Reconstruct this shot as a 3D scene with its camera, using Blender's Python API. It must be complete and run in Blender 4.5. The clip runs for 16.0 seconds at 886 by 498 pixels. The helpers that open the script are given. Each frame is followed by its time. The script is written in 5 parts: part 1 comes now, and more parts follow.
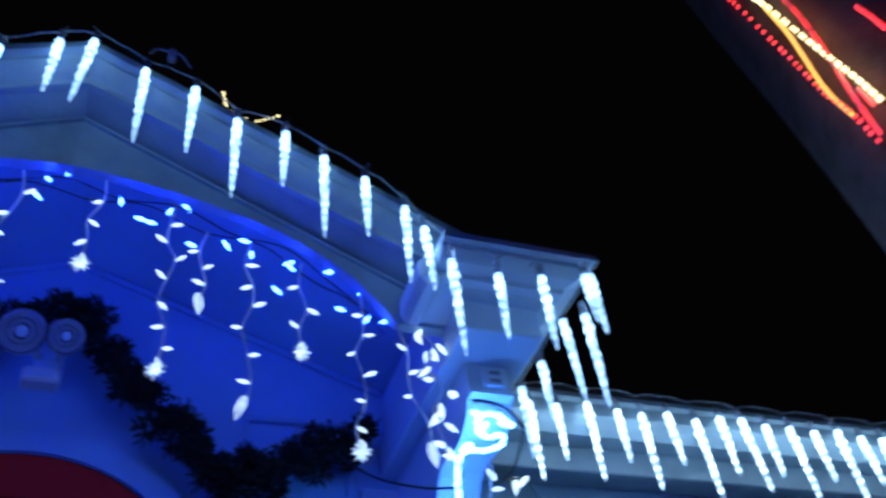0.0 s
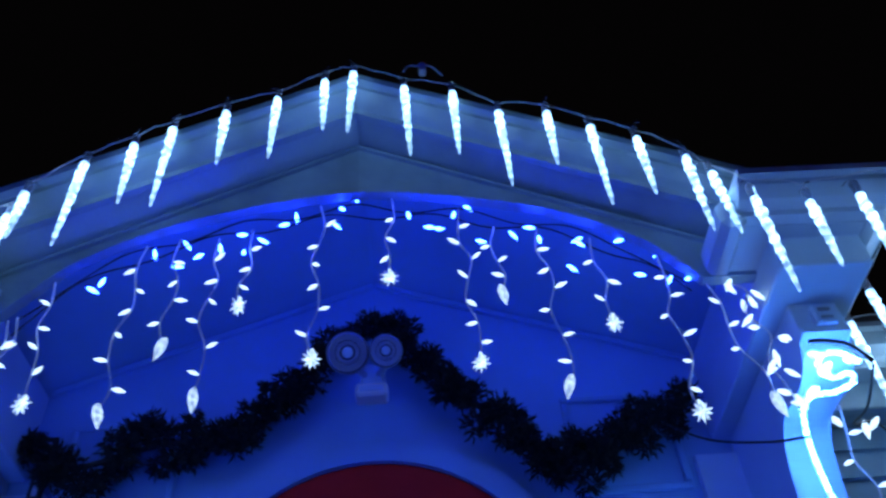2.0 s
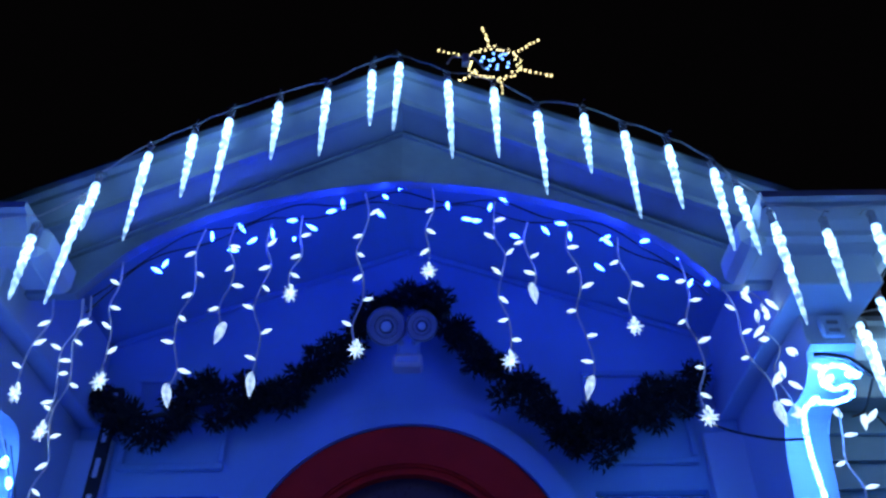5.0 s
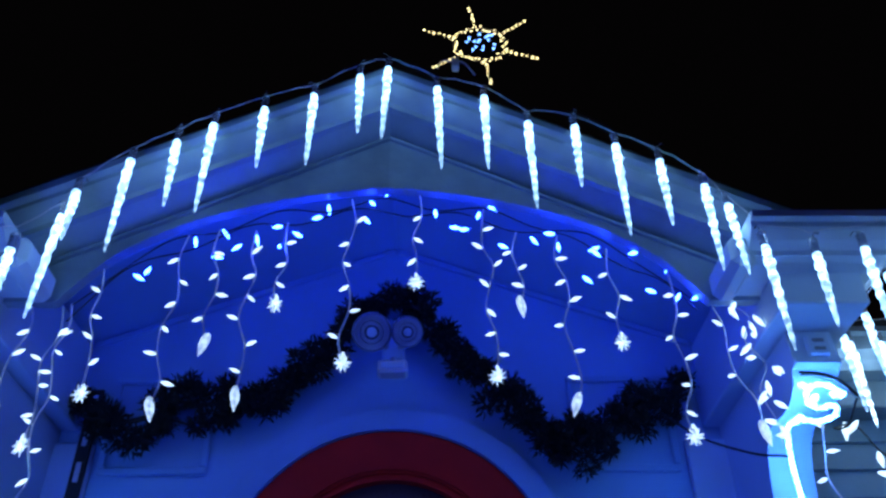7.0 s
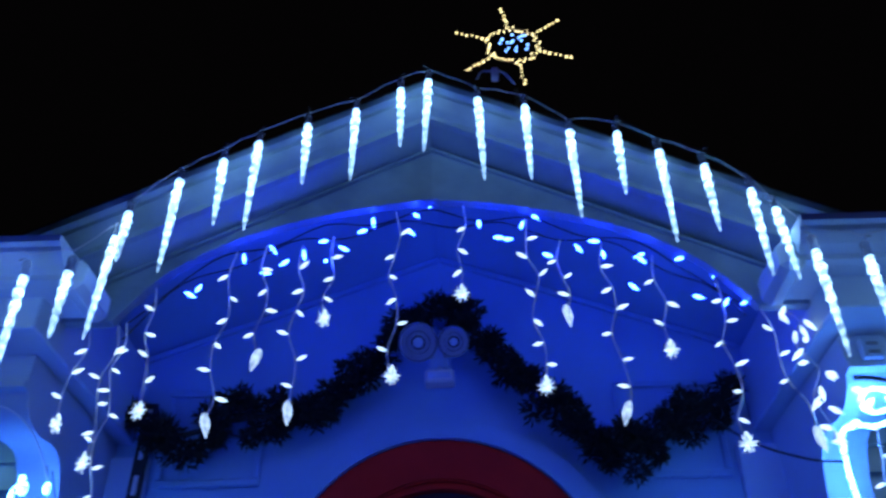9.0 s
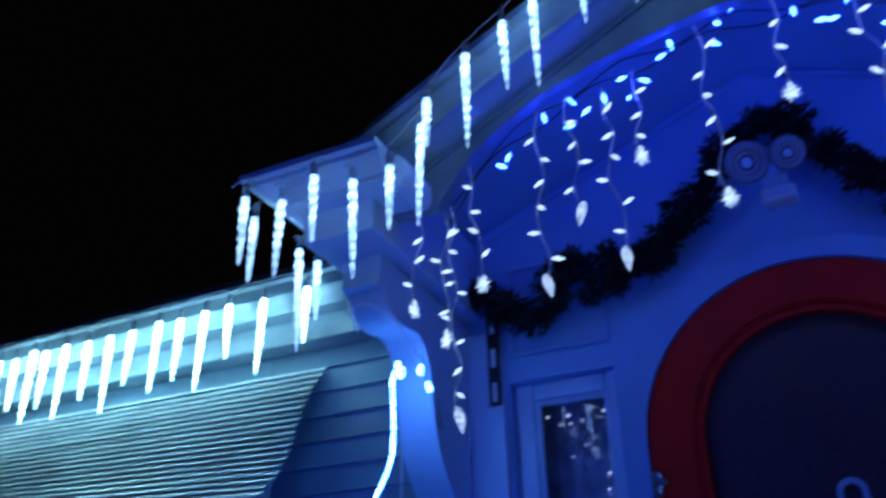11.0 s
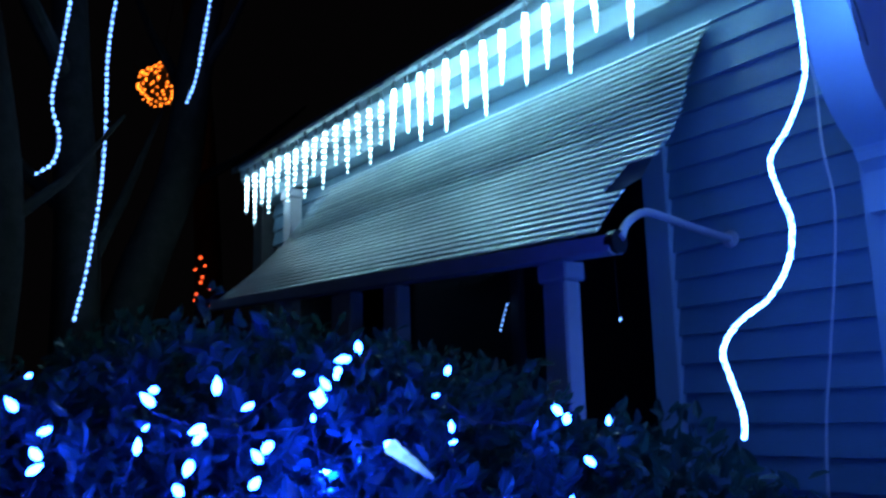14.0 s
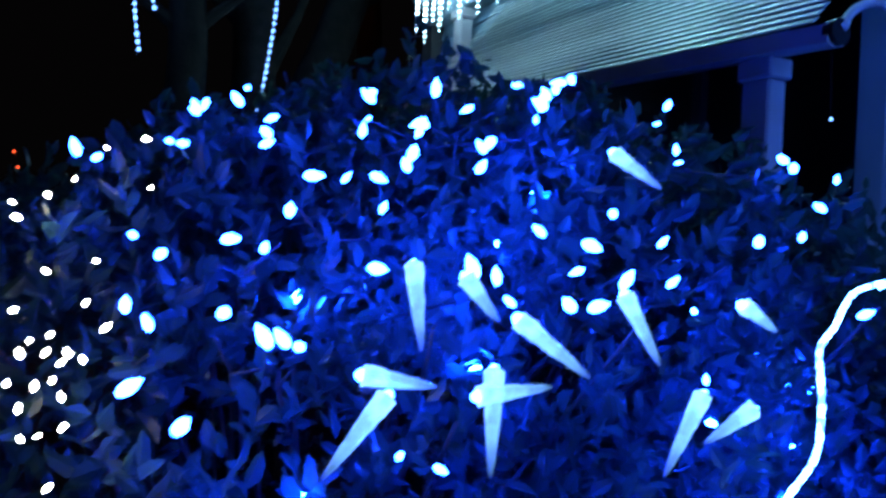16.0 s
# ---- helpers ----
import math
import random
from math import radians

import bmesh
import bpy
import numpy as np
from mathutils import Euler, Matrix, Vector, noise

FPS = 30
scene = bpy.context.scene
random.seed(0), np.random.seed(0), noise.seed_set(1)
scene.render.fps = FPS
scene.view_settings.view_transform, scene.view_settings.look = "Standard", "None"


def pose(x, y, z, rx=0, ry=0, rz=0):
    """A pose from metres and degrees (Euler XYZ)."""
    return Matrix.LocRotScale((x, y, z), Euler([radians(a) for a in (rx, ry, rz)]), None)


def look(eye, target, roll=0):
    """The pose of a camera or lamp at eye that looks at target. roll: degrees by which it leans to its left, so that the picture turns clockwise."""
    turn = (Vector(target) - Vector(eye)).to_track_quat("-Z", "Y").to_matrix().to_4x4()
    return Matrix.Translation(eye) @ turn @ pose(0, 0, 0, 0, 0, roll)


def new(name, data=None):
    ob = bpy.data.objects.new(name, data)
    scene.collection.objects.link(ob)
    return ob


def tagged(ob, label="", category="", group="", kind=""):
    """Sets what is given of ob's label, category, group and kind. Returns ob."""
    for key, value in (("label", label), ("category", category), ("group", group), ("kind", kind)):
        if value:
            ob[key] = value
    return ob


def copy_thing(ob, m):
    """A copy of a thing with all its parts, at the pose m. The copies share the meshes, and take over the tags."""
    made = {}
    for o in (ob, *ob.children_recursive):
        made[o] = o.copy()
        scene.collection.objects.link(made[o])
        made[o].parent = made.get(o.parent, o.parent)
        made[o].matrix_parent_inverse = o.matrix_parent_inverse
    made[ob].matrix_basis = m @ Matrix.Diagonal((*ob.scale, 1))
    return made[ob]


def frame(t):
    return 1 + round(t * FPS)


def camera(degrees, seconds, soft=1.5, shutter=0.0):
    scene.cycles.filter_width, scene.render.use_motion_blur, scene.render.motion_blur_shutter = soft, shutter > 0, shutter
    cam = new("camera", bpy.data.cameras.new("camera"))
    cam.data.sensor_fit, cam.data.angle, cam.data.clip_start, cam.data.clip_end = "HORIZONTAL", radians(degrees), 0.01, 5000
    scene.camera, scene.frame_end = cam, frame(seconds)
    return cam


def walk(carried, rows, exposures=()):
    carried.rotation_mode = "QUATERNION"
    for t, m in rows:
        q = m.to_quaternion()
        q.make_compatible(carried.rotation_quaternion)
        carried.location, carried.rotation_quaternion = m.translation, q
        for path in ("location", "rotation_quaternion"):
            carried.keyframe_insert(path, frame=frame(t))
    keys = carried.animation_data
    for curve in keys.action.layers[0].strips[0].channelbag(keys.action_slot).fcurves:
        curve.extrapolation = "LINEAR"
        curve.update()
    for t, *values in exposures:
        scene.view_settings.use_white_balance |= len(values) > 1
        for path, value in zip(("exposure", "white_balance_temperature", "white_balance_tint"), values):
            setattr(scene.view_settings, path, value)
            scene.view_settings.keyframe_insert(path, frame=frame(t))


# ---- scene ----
cam = camera(56.3, 16.0, 2.7, 0.45)
PATH = [
    (0, (0.266, 0.245, 1.652), (0.883, 1.551, 3.035), -8.6),
    (0.5, (0.222, 0.272, 1.653), (0.629, 1.641, 3.053), -9.2),
    (1, (0.195, 0.283, 1.655), (0.473, 1.689, 3.049), -9.1),
    (1.5, (0.167, 0.303, 1.653), (0.323, 1.725, 3.051), -7.1),
    (2, (0.141, 0.313, 1.646), (0.21, 1.722, 3.064), -4.9),
    (2.5, (0.175, 0.268, 1.646), (0.114, 1.731, 3.009), -2.2),
    (3, (0.207, 0.176, 1.657), (0.114, 1.722, 2.921), -1.6),
    (3.5, (0.188, 0.13, 1.671), (0.079, 1.692, 2.916), 1.1),
    (4, (0.153, 0.083, 1.696), (0.08, 1.704, 2.865), -1.6),
    (4.5, (0.132, 0.052, 1.72), (0.117, 1.629, 2.95), -0.9),
    (6.8, (0.111, -0.011, 1.825), (0.133, 1.595, 3.017), -0.9),
    (7, (0.106, -0.013, 1.838), (0.145, 1.607, 3.011), -0.9),
    (7.5, (0.102, -0.011, 1.86), (0.154, 1.603, 3.041), 0.1),
    (8, (0.095, -0.032, 1.874), (0.184, 1.577, 3.059), -0.6),
    (8.2, (0.102, -0.044, 1.869), (0.188, 1.558, 3.063), -0.7),
    (10.3, (0.019, -0.016, 1.854), (-0.419, 1.647, 2.876), -1.7),
    (10.5, (0.012, -0.004, 1.857), (-0.481, 1.663, 2.846), -2.3),
    (11, (-0.012, 0.05, 1.837), (-0.759, 1.653, 2.769), -1.4),
    (11.5, (-0.037, 0.135, 1.832), (-1.021, 1.665, 2.663), -1.2),
    (12, (-0.068, 0.201, 1.808), (-1.21, 1.685, 2.512), -0.5),
    (12.5, (-0.105, 0.253, 1.754), (-1.378, 1.663, 2.379), -0.3),
    (13, (-0.129, 0.276, 1.716), (-1.512, 1.623, 2.237), -0.5),
    (13.5, (-0.154, 0.275, 1.684), (-1.638, 1.54, 2.129), -1.3),
    (14, (-0.179, 0.268, 1.652), (-1.739, 1.455, 2.049), -1.1),
    (14.5, (-0.211, 0.272, 1.608), (-1.827, 1.41, 1.912), 0.1),
    (15, (-0.237, 0.271, 1.571), (-1.901, 1.36, 1.783), 1.6),
    (15.5, (-0.266, 0.266, 1.531), (-1.987, 1.279, 1.64), 2.4),
    (16, (-0.274, 0.237, 1.49), (-2.052, 1.15, 1.539), 3.5),
]
walk(cam, [(t, look(eye, target, roll)) for t, eye, target, roll in PATH],
     [(0, 0.0), (8.2, 0.0), (10.3, -0.1), (11, -0.24), (12.5, -0.33), (13.5, -0.13), (14.7, 0.17), (16, 0.17)])

# ---------------------------------------------------------------- light
world = bpy.data.worlds.new("night_sky")
world.use_nodes = True
bg = world.node_tree.nodes["Background"]
bg.inputs[0].default_value = (0.35, 0.3, 0.35, 1)
bg.inputs[1].default_value = 0.003
scene.world = world


# ---------------------------------------------------------------- materials
def mat(name, base, rough=0.5, metal=0.0, vary=0.12, scale=6.0, bump=0.15, fine=90.0, stain=None):
    m = bpy.data.materials.new(name)
    m.use_nodes = True
    nt = m.node_tree
    p = nt.nodes["Principled BSDF"]
    co = nt.nodes.new("ShaderNodeTexCoord")
    n1 = nt.nodes.new("ShaderNodeTexNoise")
    n1.inputs["Scale"].default_value, n1.inputs["Detail"].default_value = scale, 6
    n2 = nt.nodes.new("ShaderNodeTexNoise")
    n2.inputs["Scale"].default_value, n2.inputs["Detail"].default_value = fine, 4
    info = nt.nodes.new("ShaderNodeObjectInfo")
    add = nt.nodes.new("ShaderNodeMath")
    add.operation = "MULTIPLY_ADD"
    add.inputs[1].default_value = 0.35
    ramp = nt.nodes.new("ShaderNodeMix")
    ramp.data_type = "RGBA"
    dark = stain or [c * (1 - 2.2 * vary) for c in base]
    lite = [min(1, c * (1 + vary)) for c in base]
    ramp.inputs[6].default_value, ramp.inputs[7].default_value = (*dark, 1), (*lite, 1)
    sub = nt.nodes.new("ShaderNodeMapRange")
    sub.inputs[1].default_value, sub.inputs[2].default_value = 0.35, 0.85
    link = nt.links.new
    link(co.outputs["Object"], n1.inputs["Vector"])
    link(co.outputs["Object"], n2.inputs["Vector"])
    link(info.outputs["Random"], add.inputs[0])
    link(n1.outputs["Fac"], add.inputs[2])
    link(add.outputs[0], sub.inputs[0])
    link(sub.outputs[0], ramp.inputs[0])
    link(ramp.outputs[2], p.inputs["Base Color"])
    b = nt.nodes.new("ShaderNodeBump")
    b.inputs["Strength"].default_value, b.inputs["Distance"].default_value = bump, 0.004
    link(n2.outputs["Fac"], b.inputs["Height"])
    link(b.outputs[0], p.inputs["Normal"])
    r = nt.nodes.new("ShaderNodeMapRange")
    r.inputs[3].default_value, r.inputs[4].default_value = max(0.03, rough - 0.12), min(1, rough + 0.12)
    link(n2.outputs["Fac"], r.inputs[0])
    link(r.outputs[0], p.inputs["Roughness"])
    p.inputs["Metallic"].default_value = metal
    return m


def lit(name, colour, strength, low=1.0, scale=60.0, base=(0.7, 0.75, 0.8), fade=None, pitch=None, between=0.4):
    """A lamp body: clear plastic that gives off light, unevenly where low is under 1, and fading away from its diode where fade
    names the share of light left at the bottom and at the top of the body. pitch: the spacing of the diodes along the body; between: the share of light between them."""
    m = bpy.data.materials.new(name)
    m.use_nodes = True
    nt = m.node_tree
    p = nt.nodes["Principled BSDF"]
    p.inputs["Base Color"].default_value, p.inputs["Roughness"].default_value = (*base, 1), 0.2
    p.inputs["Emission Color"].default_value = (*colour, 1)
    p.inputs["Emission Strength"].default_value = strength
    if low < 1 or fade:
        co, n = nt.nodes.new("ShaderNodeTexCoord"), nt.nodes.new("ShaderNodeTexNoise")
        n.inputs["Scale"].default_value, n.inputs["Detail"].default_value = scale, 2
        r = nt.nodes.new("ShaderNodeMapRange")
        r.inputs[1].default_value, r.inputs[2].default_value = 0.38, 0.6
        r.inputs[3].default_value, r.inputs[4].default_value = strength * low, strength
        nt.links.new(co.outputs["Object"], n.inputs["Vector"])
        nt.links.new(n.outputs["Fac"], r.inputs[0])
        last = r.outputs[0]
        if fade:
            sep, f, mul = nt.nodes.new("ShaderNodeSeparateXYZ"), nt.nodes.new("ShaderNodeMapRange"), nt.nodes.new("ShaderNodeMath")
            mul.operation = "MULTIPLY"
            f.inputs[3].default_value, f.inputs[4].default_value = fade
            nt.links.new(co.outputs["Generated"], sep.inputs[0])
            nt.links.new(sep.outputs[2], f.inputs[0])
            nt.links.new(f.outputs[0], mul.inputs[0])
            nt.links.new(last, mul.inputs[1])
            last = mul.outputs[0]
        if pitch:
            spot, wave, level, both = (nt.nodes.new(k) for k in ("ShaderNodeSeparateXYZ", "ShaderNodeMath", "ShaderNodeMapRange", "ShaderNodeMath"))
            turn = nt.nodes.new("ShaderNodeMath")
            turn.operation, wave.operation, both.operation = "MULTIPLY", "SINE", "MULTIPLY"
            turn.inputs[1].default_value = math.tau / pitch
            level.inputs[1].default_value, level.inputs[2].default_value = (-0.6, 0.5) if between > 0.1 else (0.25, 0.85)
            level.inputs[3].default_value, level.inputs[4].default_value = between, 1.2
            nt.links.new(co.outputs["Object"], spot.inputs[0])
            nt.links.new(spot.outputs[2], turn.inputs[0])
            nt.links.new(turn.outputs[0], wave.inputs[0])
            nt.links.new(wave.outputs[0], level.inputs[0])
            nt.links.new(level.outputs[0], both.inputs[0])
            nt.links.new(last, both.inputs[1])
            last = both.outputs[0]
        nt.links.new(last, p.inputs["Emission Strength"])
    m.cycles.emission_sampling = "FRONT"
    return m


def glass(name, tint, rough=0.04):
    m = bpy.data.materials.new(name)
    m.use_nodes = True
    p = m.node_tree.nodes["Principled BSDF"]
    p.inputs["Base Color"].default_value = (*tint, 1)
    p.inputs["Roughness"].default_value, p.inputs["IOR"].default_value = rough, 1.5
    return m


# white paints; the blue of the lamp light is mixed into both base colours
WHITE = mat("white_trim_paint_with_blue_light", (0.47, 0.63, 0.77), 0.38, vary=0.06, scale=3, bump=0.14, fine=40)
CEIL = mat("white_board_paint_with_blue_light", (0.26, 0.47, 0.7), 0.45, vary=0.08, scale=2.5, bump=0.12, fine=30)
SIDING = mat("pale_blue_grey_siding_paint", (0.21, 0.36, 0.5), 0.5, vary=0.1, scale=4, bump=0.25, fine=60)
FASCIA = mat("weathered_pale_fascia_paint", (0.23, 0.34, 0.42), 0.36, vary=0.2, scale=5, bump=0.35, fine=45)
RED = mat("red_door_paint", (0.95, 0.02, 0.012), 0.6, vary=0.08, scale=7, bump=0.15)
RED.node_tree.nodes["Principled BSDF"].inputs["Specular IOR Level"].default_value = 0.2
DOORPANEL = mat("dark_door_panel_paint", (0.1, 0.05, 0.06), 0.3, vary=0.1, bump=0.1)
BLACK = mat("black_enamel", (0.012, 0.012, 0.014), 0.4, vary=0.2)
NUMERAL = mat("white_numeral_enamel", (0.75, 0.76, 0.78), 0.4, vary=0.05)
SHINGLE = mat("dark_roof_shingles", (0.05, 0.05, 0.055), 0.9, vary=0.3, scale=20, bump=0.8)
WIRE_W = mat("clear_white_cord", (0.78, 0.8, 0.84), 0.3, vary=0.05)
WIRE_D = mat("dark_green_cord", (0.012, 0.02, 0.018), 0.5, vary=0.2)
CLEAR = mat("clear_plastic_socket", (0.8, 0.84, 0.9), 0.15, vary=0.08)
CLEAR.node_tree.nodes["Principled BSDF"].inputs["Transmission Weight"].default_value = 0.8
LAMPGLASS = mat("dull_lamp_glass", (0.07, 0.09, 0.14), 0.2, vary=0.05, bump=0.05)
PALEBARK = mat("smooth_brown_bark", (0.17, 0.13, 0.115), 0.8, vary=0.3, scale=9, bump=0.9, fine=40)
LAMPBODY = mat("grey_lamp_housing", (0.2, 0.23, 0.28), 0.4, vary=0.06)
LAMPRING = mat("pale_grey_lamp_housing", (0.45, 0.5, 0.58), 0.4, vary=0.06)
PINE = mat("dark_garland_needles", (0.026, 0.024, 0.014), 0.95, vary=0.35, scale=30)
SLAT = mat("weathered_aluminium_slat", (0.74, 0.87, 0.9), 0.26, metal=0.15, vary=0.12, scale=2.5, bump=0.02, fine=300, stain=(0.42, 0.54, 0.62))
POSTM = mat("painted_post", (0.6, 0.58, 0.66), 0.5, vary=0.1)
BACKING = mat("dull_gap_shade_sheet", (0.2, 0.26, 0.28), 0.6, vary=0.15)
# the darkness of the unlit porch and rooms is put into this wall colour
DARKWALL = mat("unlit_dark_wall_paint", (0.05, 0.05, 0.06), 0.7, vary=0.2)
PANE = glass("dark_window_glass", (0.012, 0.013, 0.016), 0.4)
SIDEPANE = glass("clear_window_glass", (0.8, 0.85, 0.9), 0.02)
SIDEPANE.node_tree.nodes["Principled BSDF"].inputs["Transmission Weight"].default_value = 1.0
CURTAIN = mat("dull_grey_curtain_cloth", (0.22, 0.25, 0.28), 0.9, vary=0.3, scale=12, bump=0.4, fine=60)
BARK = mat("dark_tree_bark", (0.02, 0.017, 0.016), 0.9, vary=0.35, scale=14, bump=1.0, fine=45)
LEAF = mat("glossy_hedge_leaf", (0.028, 0.08, 0.055), 0.34, vary=0.35, scale=18, bump=0.2)
shine = LEAF.node_tree
through_leaf, half = shine.nodes.new("ShaderNodeBsdfTranslucent"), shine.nodes.new("ShaderNodeMixShader")
through_leaf.inputs[0].default_value = (0.05, 0.15, 0.13, 1)
half.inputs[0].default_value = 0.45
shine.links.new(shine.nodes["Principled BSDF"].outputs[0], half.inputs[1])
shine.links.new(through_leaf.outputs[0], half.inputs[2])
shine.links.new(half.outputs[0], shine.nodes["Material Output"].inputs[0])
STEM = mat("brown_hedge_stem", (0.09, 0.065, 0.045), 0.8, vary=0.3)
SOIL = mat("dark_garden_ground", (0.05, 0.045, 0.035), 0.95, vary=0.35, scale=2, bump=0.8, fine=25)
STEEL = mat("brushed_latch_steel", (0.5, 0.5, 0.52), 0.3, metal=1.0, vary=0.06)

ICE = lit("icicle_lamp_plastic", (0.31, 0.6, 1.0), 7.4, 0.3, 75, fade=(0.25, 1.0), pitch=0.027, between=0.62)
EAVE_ICE = lit("icicle_lamp_plastic_cool", (0.38, 0.84, 1.0), 61.0, 0.2, 75, fade=(0.25, 1.0), pitch=0.029)
EAVE_FAR = lit("icicle_lamp_plastic_spotted", (0.45, 0.84, 1.0), 44.0, 0.3, 75, fade=(0.3, 1.0), pitch=0.03, between=0.008)
EAVE_COLD = lit("icicle_lamp_plastic_pale", (0.45, 0.72, 1.0), 15.0, 0.25, 55, fade=(0.3, 1.0), pitch=0.029)
BLUE = lit("blue_led_bulb", (0.0105, 0.04, 1.0), 92.0)
COOL = lit("cool_white_bulb", (0.56, 0.8, 1.0), 1.7)
SPECK = lit("tiny_white_bulb", (0.8, 0.9, 1.0), 1.4)
BLUESOFT = lit("cool_white_ornament", (0.5, 0.72, 1.0), 1.5, 0.3, 90)
ROPE = lit("white_rope_light", (0.066, 0.26, 1.0), 54.0, 0.1, 95)
HEDGEBULB = lit("blue_hedge_bulb", (0.0054, 0.044, 1.0), 190.0)
HEDGEFILL = lit("hidden_hedge_fill_bulb", (0.002, 0.03, 1.0), 1900.0)
HEDGEICE = lit("blue_hedge_ornament", (0.16, 0.45, 1.0), 3.4, 0.6, 60, base=(0.2, 0.25, 0.35), fade=(1.0, 0.05))
HEDGEWARM = lit("warm_hedge_bulb", (1.0, 0.93, 0.62), 110.0)
TREEROPE = lit("blue_tree_rope_light", (0.14, 0.36, 1.0), 4.5)
ORANGE = lit("orange_bulb", (1.0, 0.2, 0.015), 4.5)
REDL = lit("red_rope_light", (1.0, 0.025, 0.02), 2.8, 0.2, 30)
FARRED = lit("red_orange_bulb", (1.0, 0.09, 0.02), 3.0)
YELL = lit("warm_yellow_bulb", (1.0, 0.5, 0.06), 1.7)
PALEY = lit("pale_yellow_bulb", (1.0, 0.85, 0.4), 3.0)


# ---------------------------------------------------------------- builders
def mesh_of(name, bm, material, smooth=False):
    me = bpy.data.meshes.new(name)
    bmesh.ops.recalc_face_normals(bm, faces=bm.faces)
    bm.to_mesh(me)
    bm.free()
    me.materials.append(material)
    if smooth:
        me.polygons.foreach_set("use_smooth", [True] * len(me.polygons))
    return me


def part(name, bm, material, parent=None, label="", smooth=False):
    ob = new(name, mesh_of(name, bm, material, smooth))
    ob.parent = parent
    if label:
        ob["label"] = label
    return ob


def thing(name, label, category, group="", at=(0, 0, 0)):
    ob = new(name)
    ob.empty_display_size = 0.05
    ob.location = at
    return tagged(ob, label, category, group)


def box(x0, x1, y0, y1, z0, z1, bevel=0.004, bm=None):
    bm = bm or bmesh.new()
    v = bmesh.ops.create_cube(bm, size=1)["verts"]
    for k in v:
        k.co = Vector((x0 + (k.co.x + 0.5) * (x1 - x0), y0 + (k.co.y + 0.5) * (y1 - y0), z0 + (k.co.z + 0.5) * (z1 - z0)))
    if bevel:
        bmesh.ops.bevel(bm, geom=list({e for k in v for e in k.link_edges}), offset=bevel, segments=1, affect="EDGES")
    return bm


def prism(points, place, depth, bm=None):
    """A closed outline of (a, b) swept along a third axis: place(a, b, c) gives the corner, c runs over depth."""
    bm = bm or bmesh.new()
    rings = [[bm.verts.new(place(a, b, c)) for a, b in points] for c in depth]
    n = len(points)
    for one, two in zip(rings, rings[1:]):
        for i in range(n):
            bm.faces.new((one[i], one[(i + 1) % n], two[(i + 1) % n], two[i]))
    bm.faces.new(rings[0])
    bm.faces.new(rings[-1])
    return bm


def sweep(profile, path, bm=None):
    """An open or closed outline of (out, up) carried along a level or sloping path, mitred: path rows are (corner, outward)."""
    bm = bm or bmesh.new()
    rings = [[bm.verts.new(Vector(c) + Vector(o) * a + Vector((0, 0, b))) for a, b in profile] for c, o in path]
    n = len(profile)
    for one, two in zip(rings, rings[1:]):
        for i in range(n):
            bm.faces.new((one[i], one[(i + 1) % n], two[(i + 1) % n], two[i]))
    bm.faces.new(rings[0])
    bm.faces.new(rings[-1])
    return bm


def tube(points, radius, sides=6, bm=None, taper=None):
    bm = bm or bmesh.new()
    pts = [Vector(p) for p in points]
    rings = []
    for i, p in enumerate(pts):
        d = (pts[min(i + 1, len(pts) - 1)] - pts[max(i - 1, 0)]).normalized()
        a = d.cross(Vector((0.31, 0.87, 0.38))).normalized()
        b = d.cross(a)
        r = radius if taper is None else radius + (taper - radius) * i / (len(pts) - 1)
        rings.append([bm.verts.new(p + (a * math.cos(k * math.tau / sides) + b * math.sin(k * math.tau / sides)) * r) for k in range(sides)])
    for one, two in zip(rings, rings[1:]):
        for k in range(sides):
            bm.faces.new((one[k], one[(k + 1) % sides], two[(k + 1) % sides], two[k]))
    bm.faces.new(rings[0])
    bm.faces.new(rings[-1])
    return bm


def smooth_line(points, steps=6):
    """Catmull-Rom through the points."""
    p = [Vector(q) for q in points]
    p = [p[0] * 2 - p[1], *p, p[-1] * 2 - p[-2]]
    out = []
    for a, b, c, d in zip(p, p[1:], p[2:], p[3:]):
        for k in range(steps):
            t = k / steps
            out.append(0.5 * (2 * b + (c - a) * t + (2 * a - 5 * b + 4 * c - d) * t * t + (3 * b - a - 3 * c + d) * t ** 3))
    return out + [p[-2]]


def beaded(points, radius, step=0.011):
    """A rope of short lit segments: a tube whose thickness swells at each lamp."""
    pts = smooth_line(points, 24)
    out, run = [pts[0]], 0.0
    for a, b in zip(pts, pts[1:]):
        run += (b - a).length
        if run >= step / 2:
            out.append(b)
            run = 0.0
    bm = bmesh.new()
    tube(out, radius, 8, bm)
    bm.verts.ensure_lookup_table()
    for i, p in enumerate(out):
        if i % 2:
            for k in range(8):
                v = bm.verts[i * 8 + k]
                v.co = p + (v.co - p) * 0.78
    return bm


def lathe(rows, sides=8, wobble=0.0, rng=None, bm=None):
    """Rows of (radius, z) turned about z."""
    bm = bm or bmesh.new()
    rings = []
    for r, z in rows:
        rings.append([bm.verts.new((r * (1 + (rng.uniform(-wobble, wobble) if rng else 0)) * math.cos(k * math.tau / sides),
                                    r * (1 + (rng.uniform(-wobble, wobble) if rng else 0)) * math.sin(k * math.tau / sides), z)) for k in range(sides)])
    for one, two in zip(rings, rings[1:]):
        for k in range(sides):
            bm.faces.new((one[k], one[(k + 1) % sides], two[(k + 1) % sides], two[k]))
    bm.faces.new(rings[0])
    bm.faces.new(rings[-1])
    return bm


def roof_z(x, top):
    return top - 0.51 * abs(x)


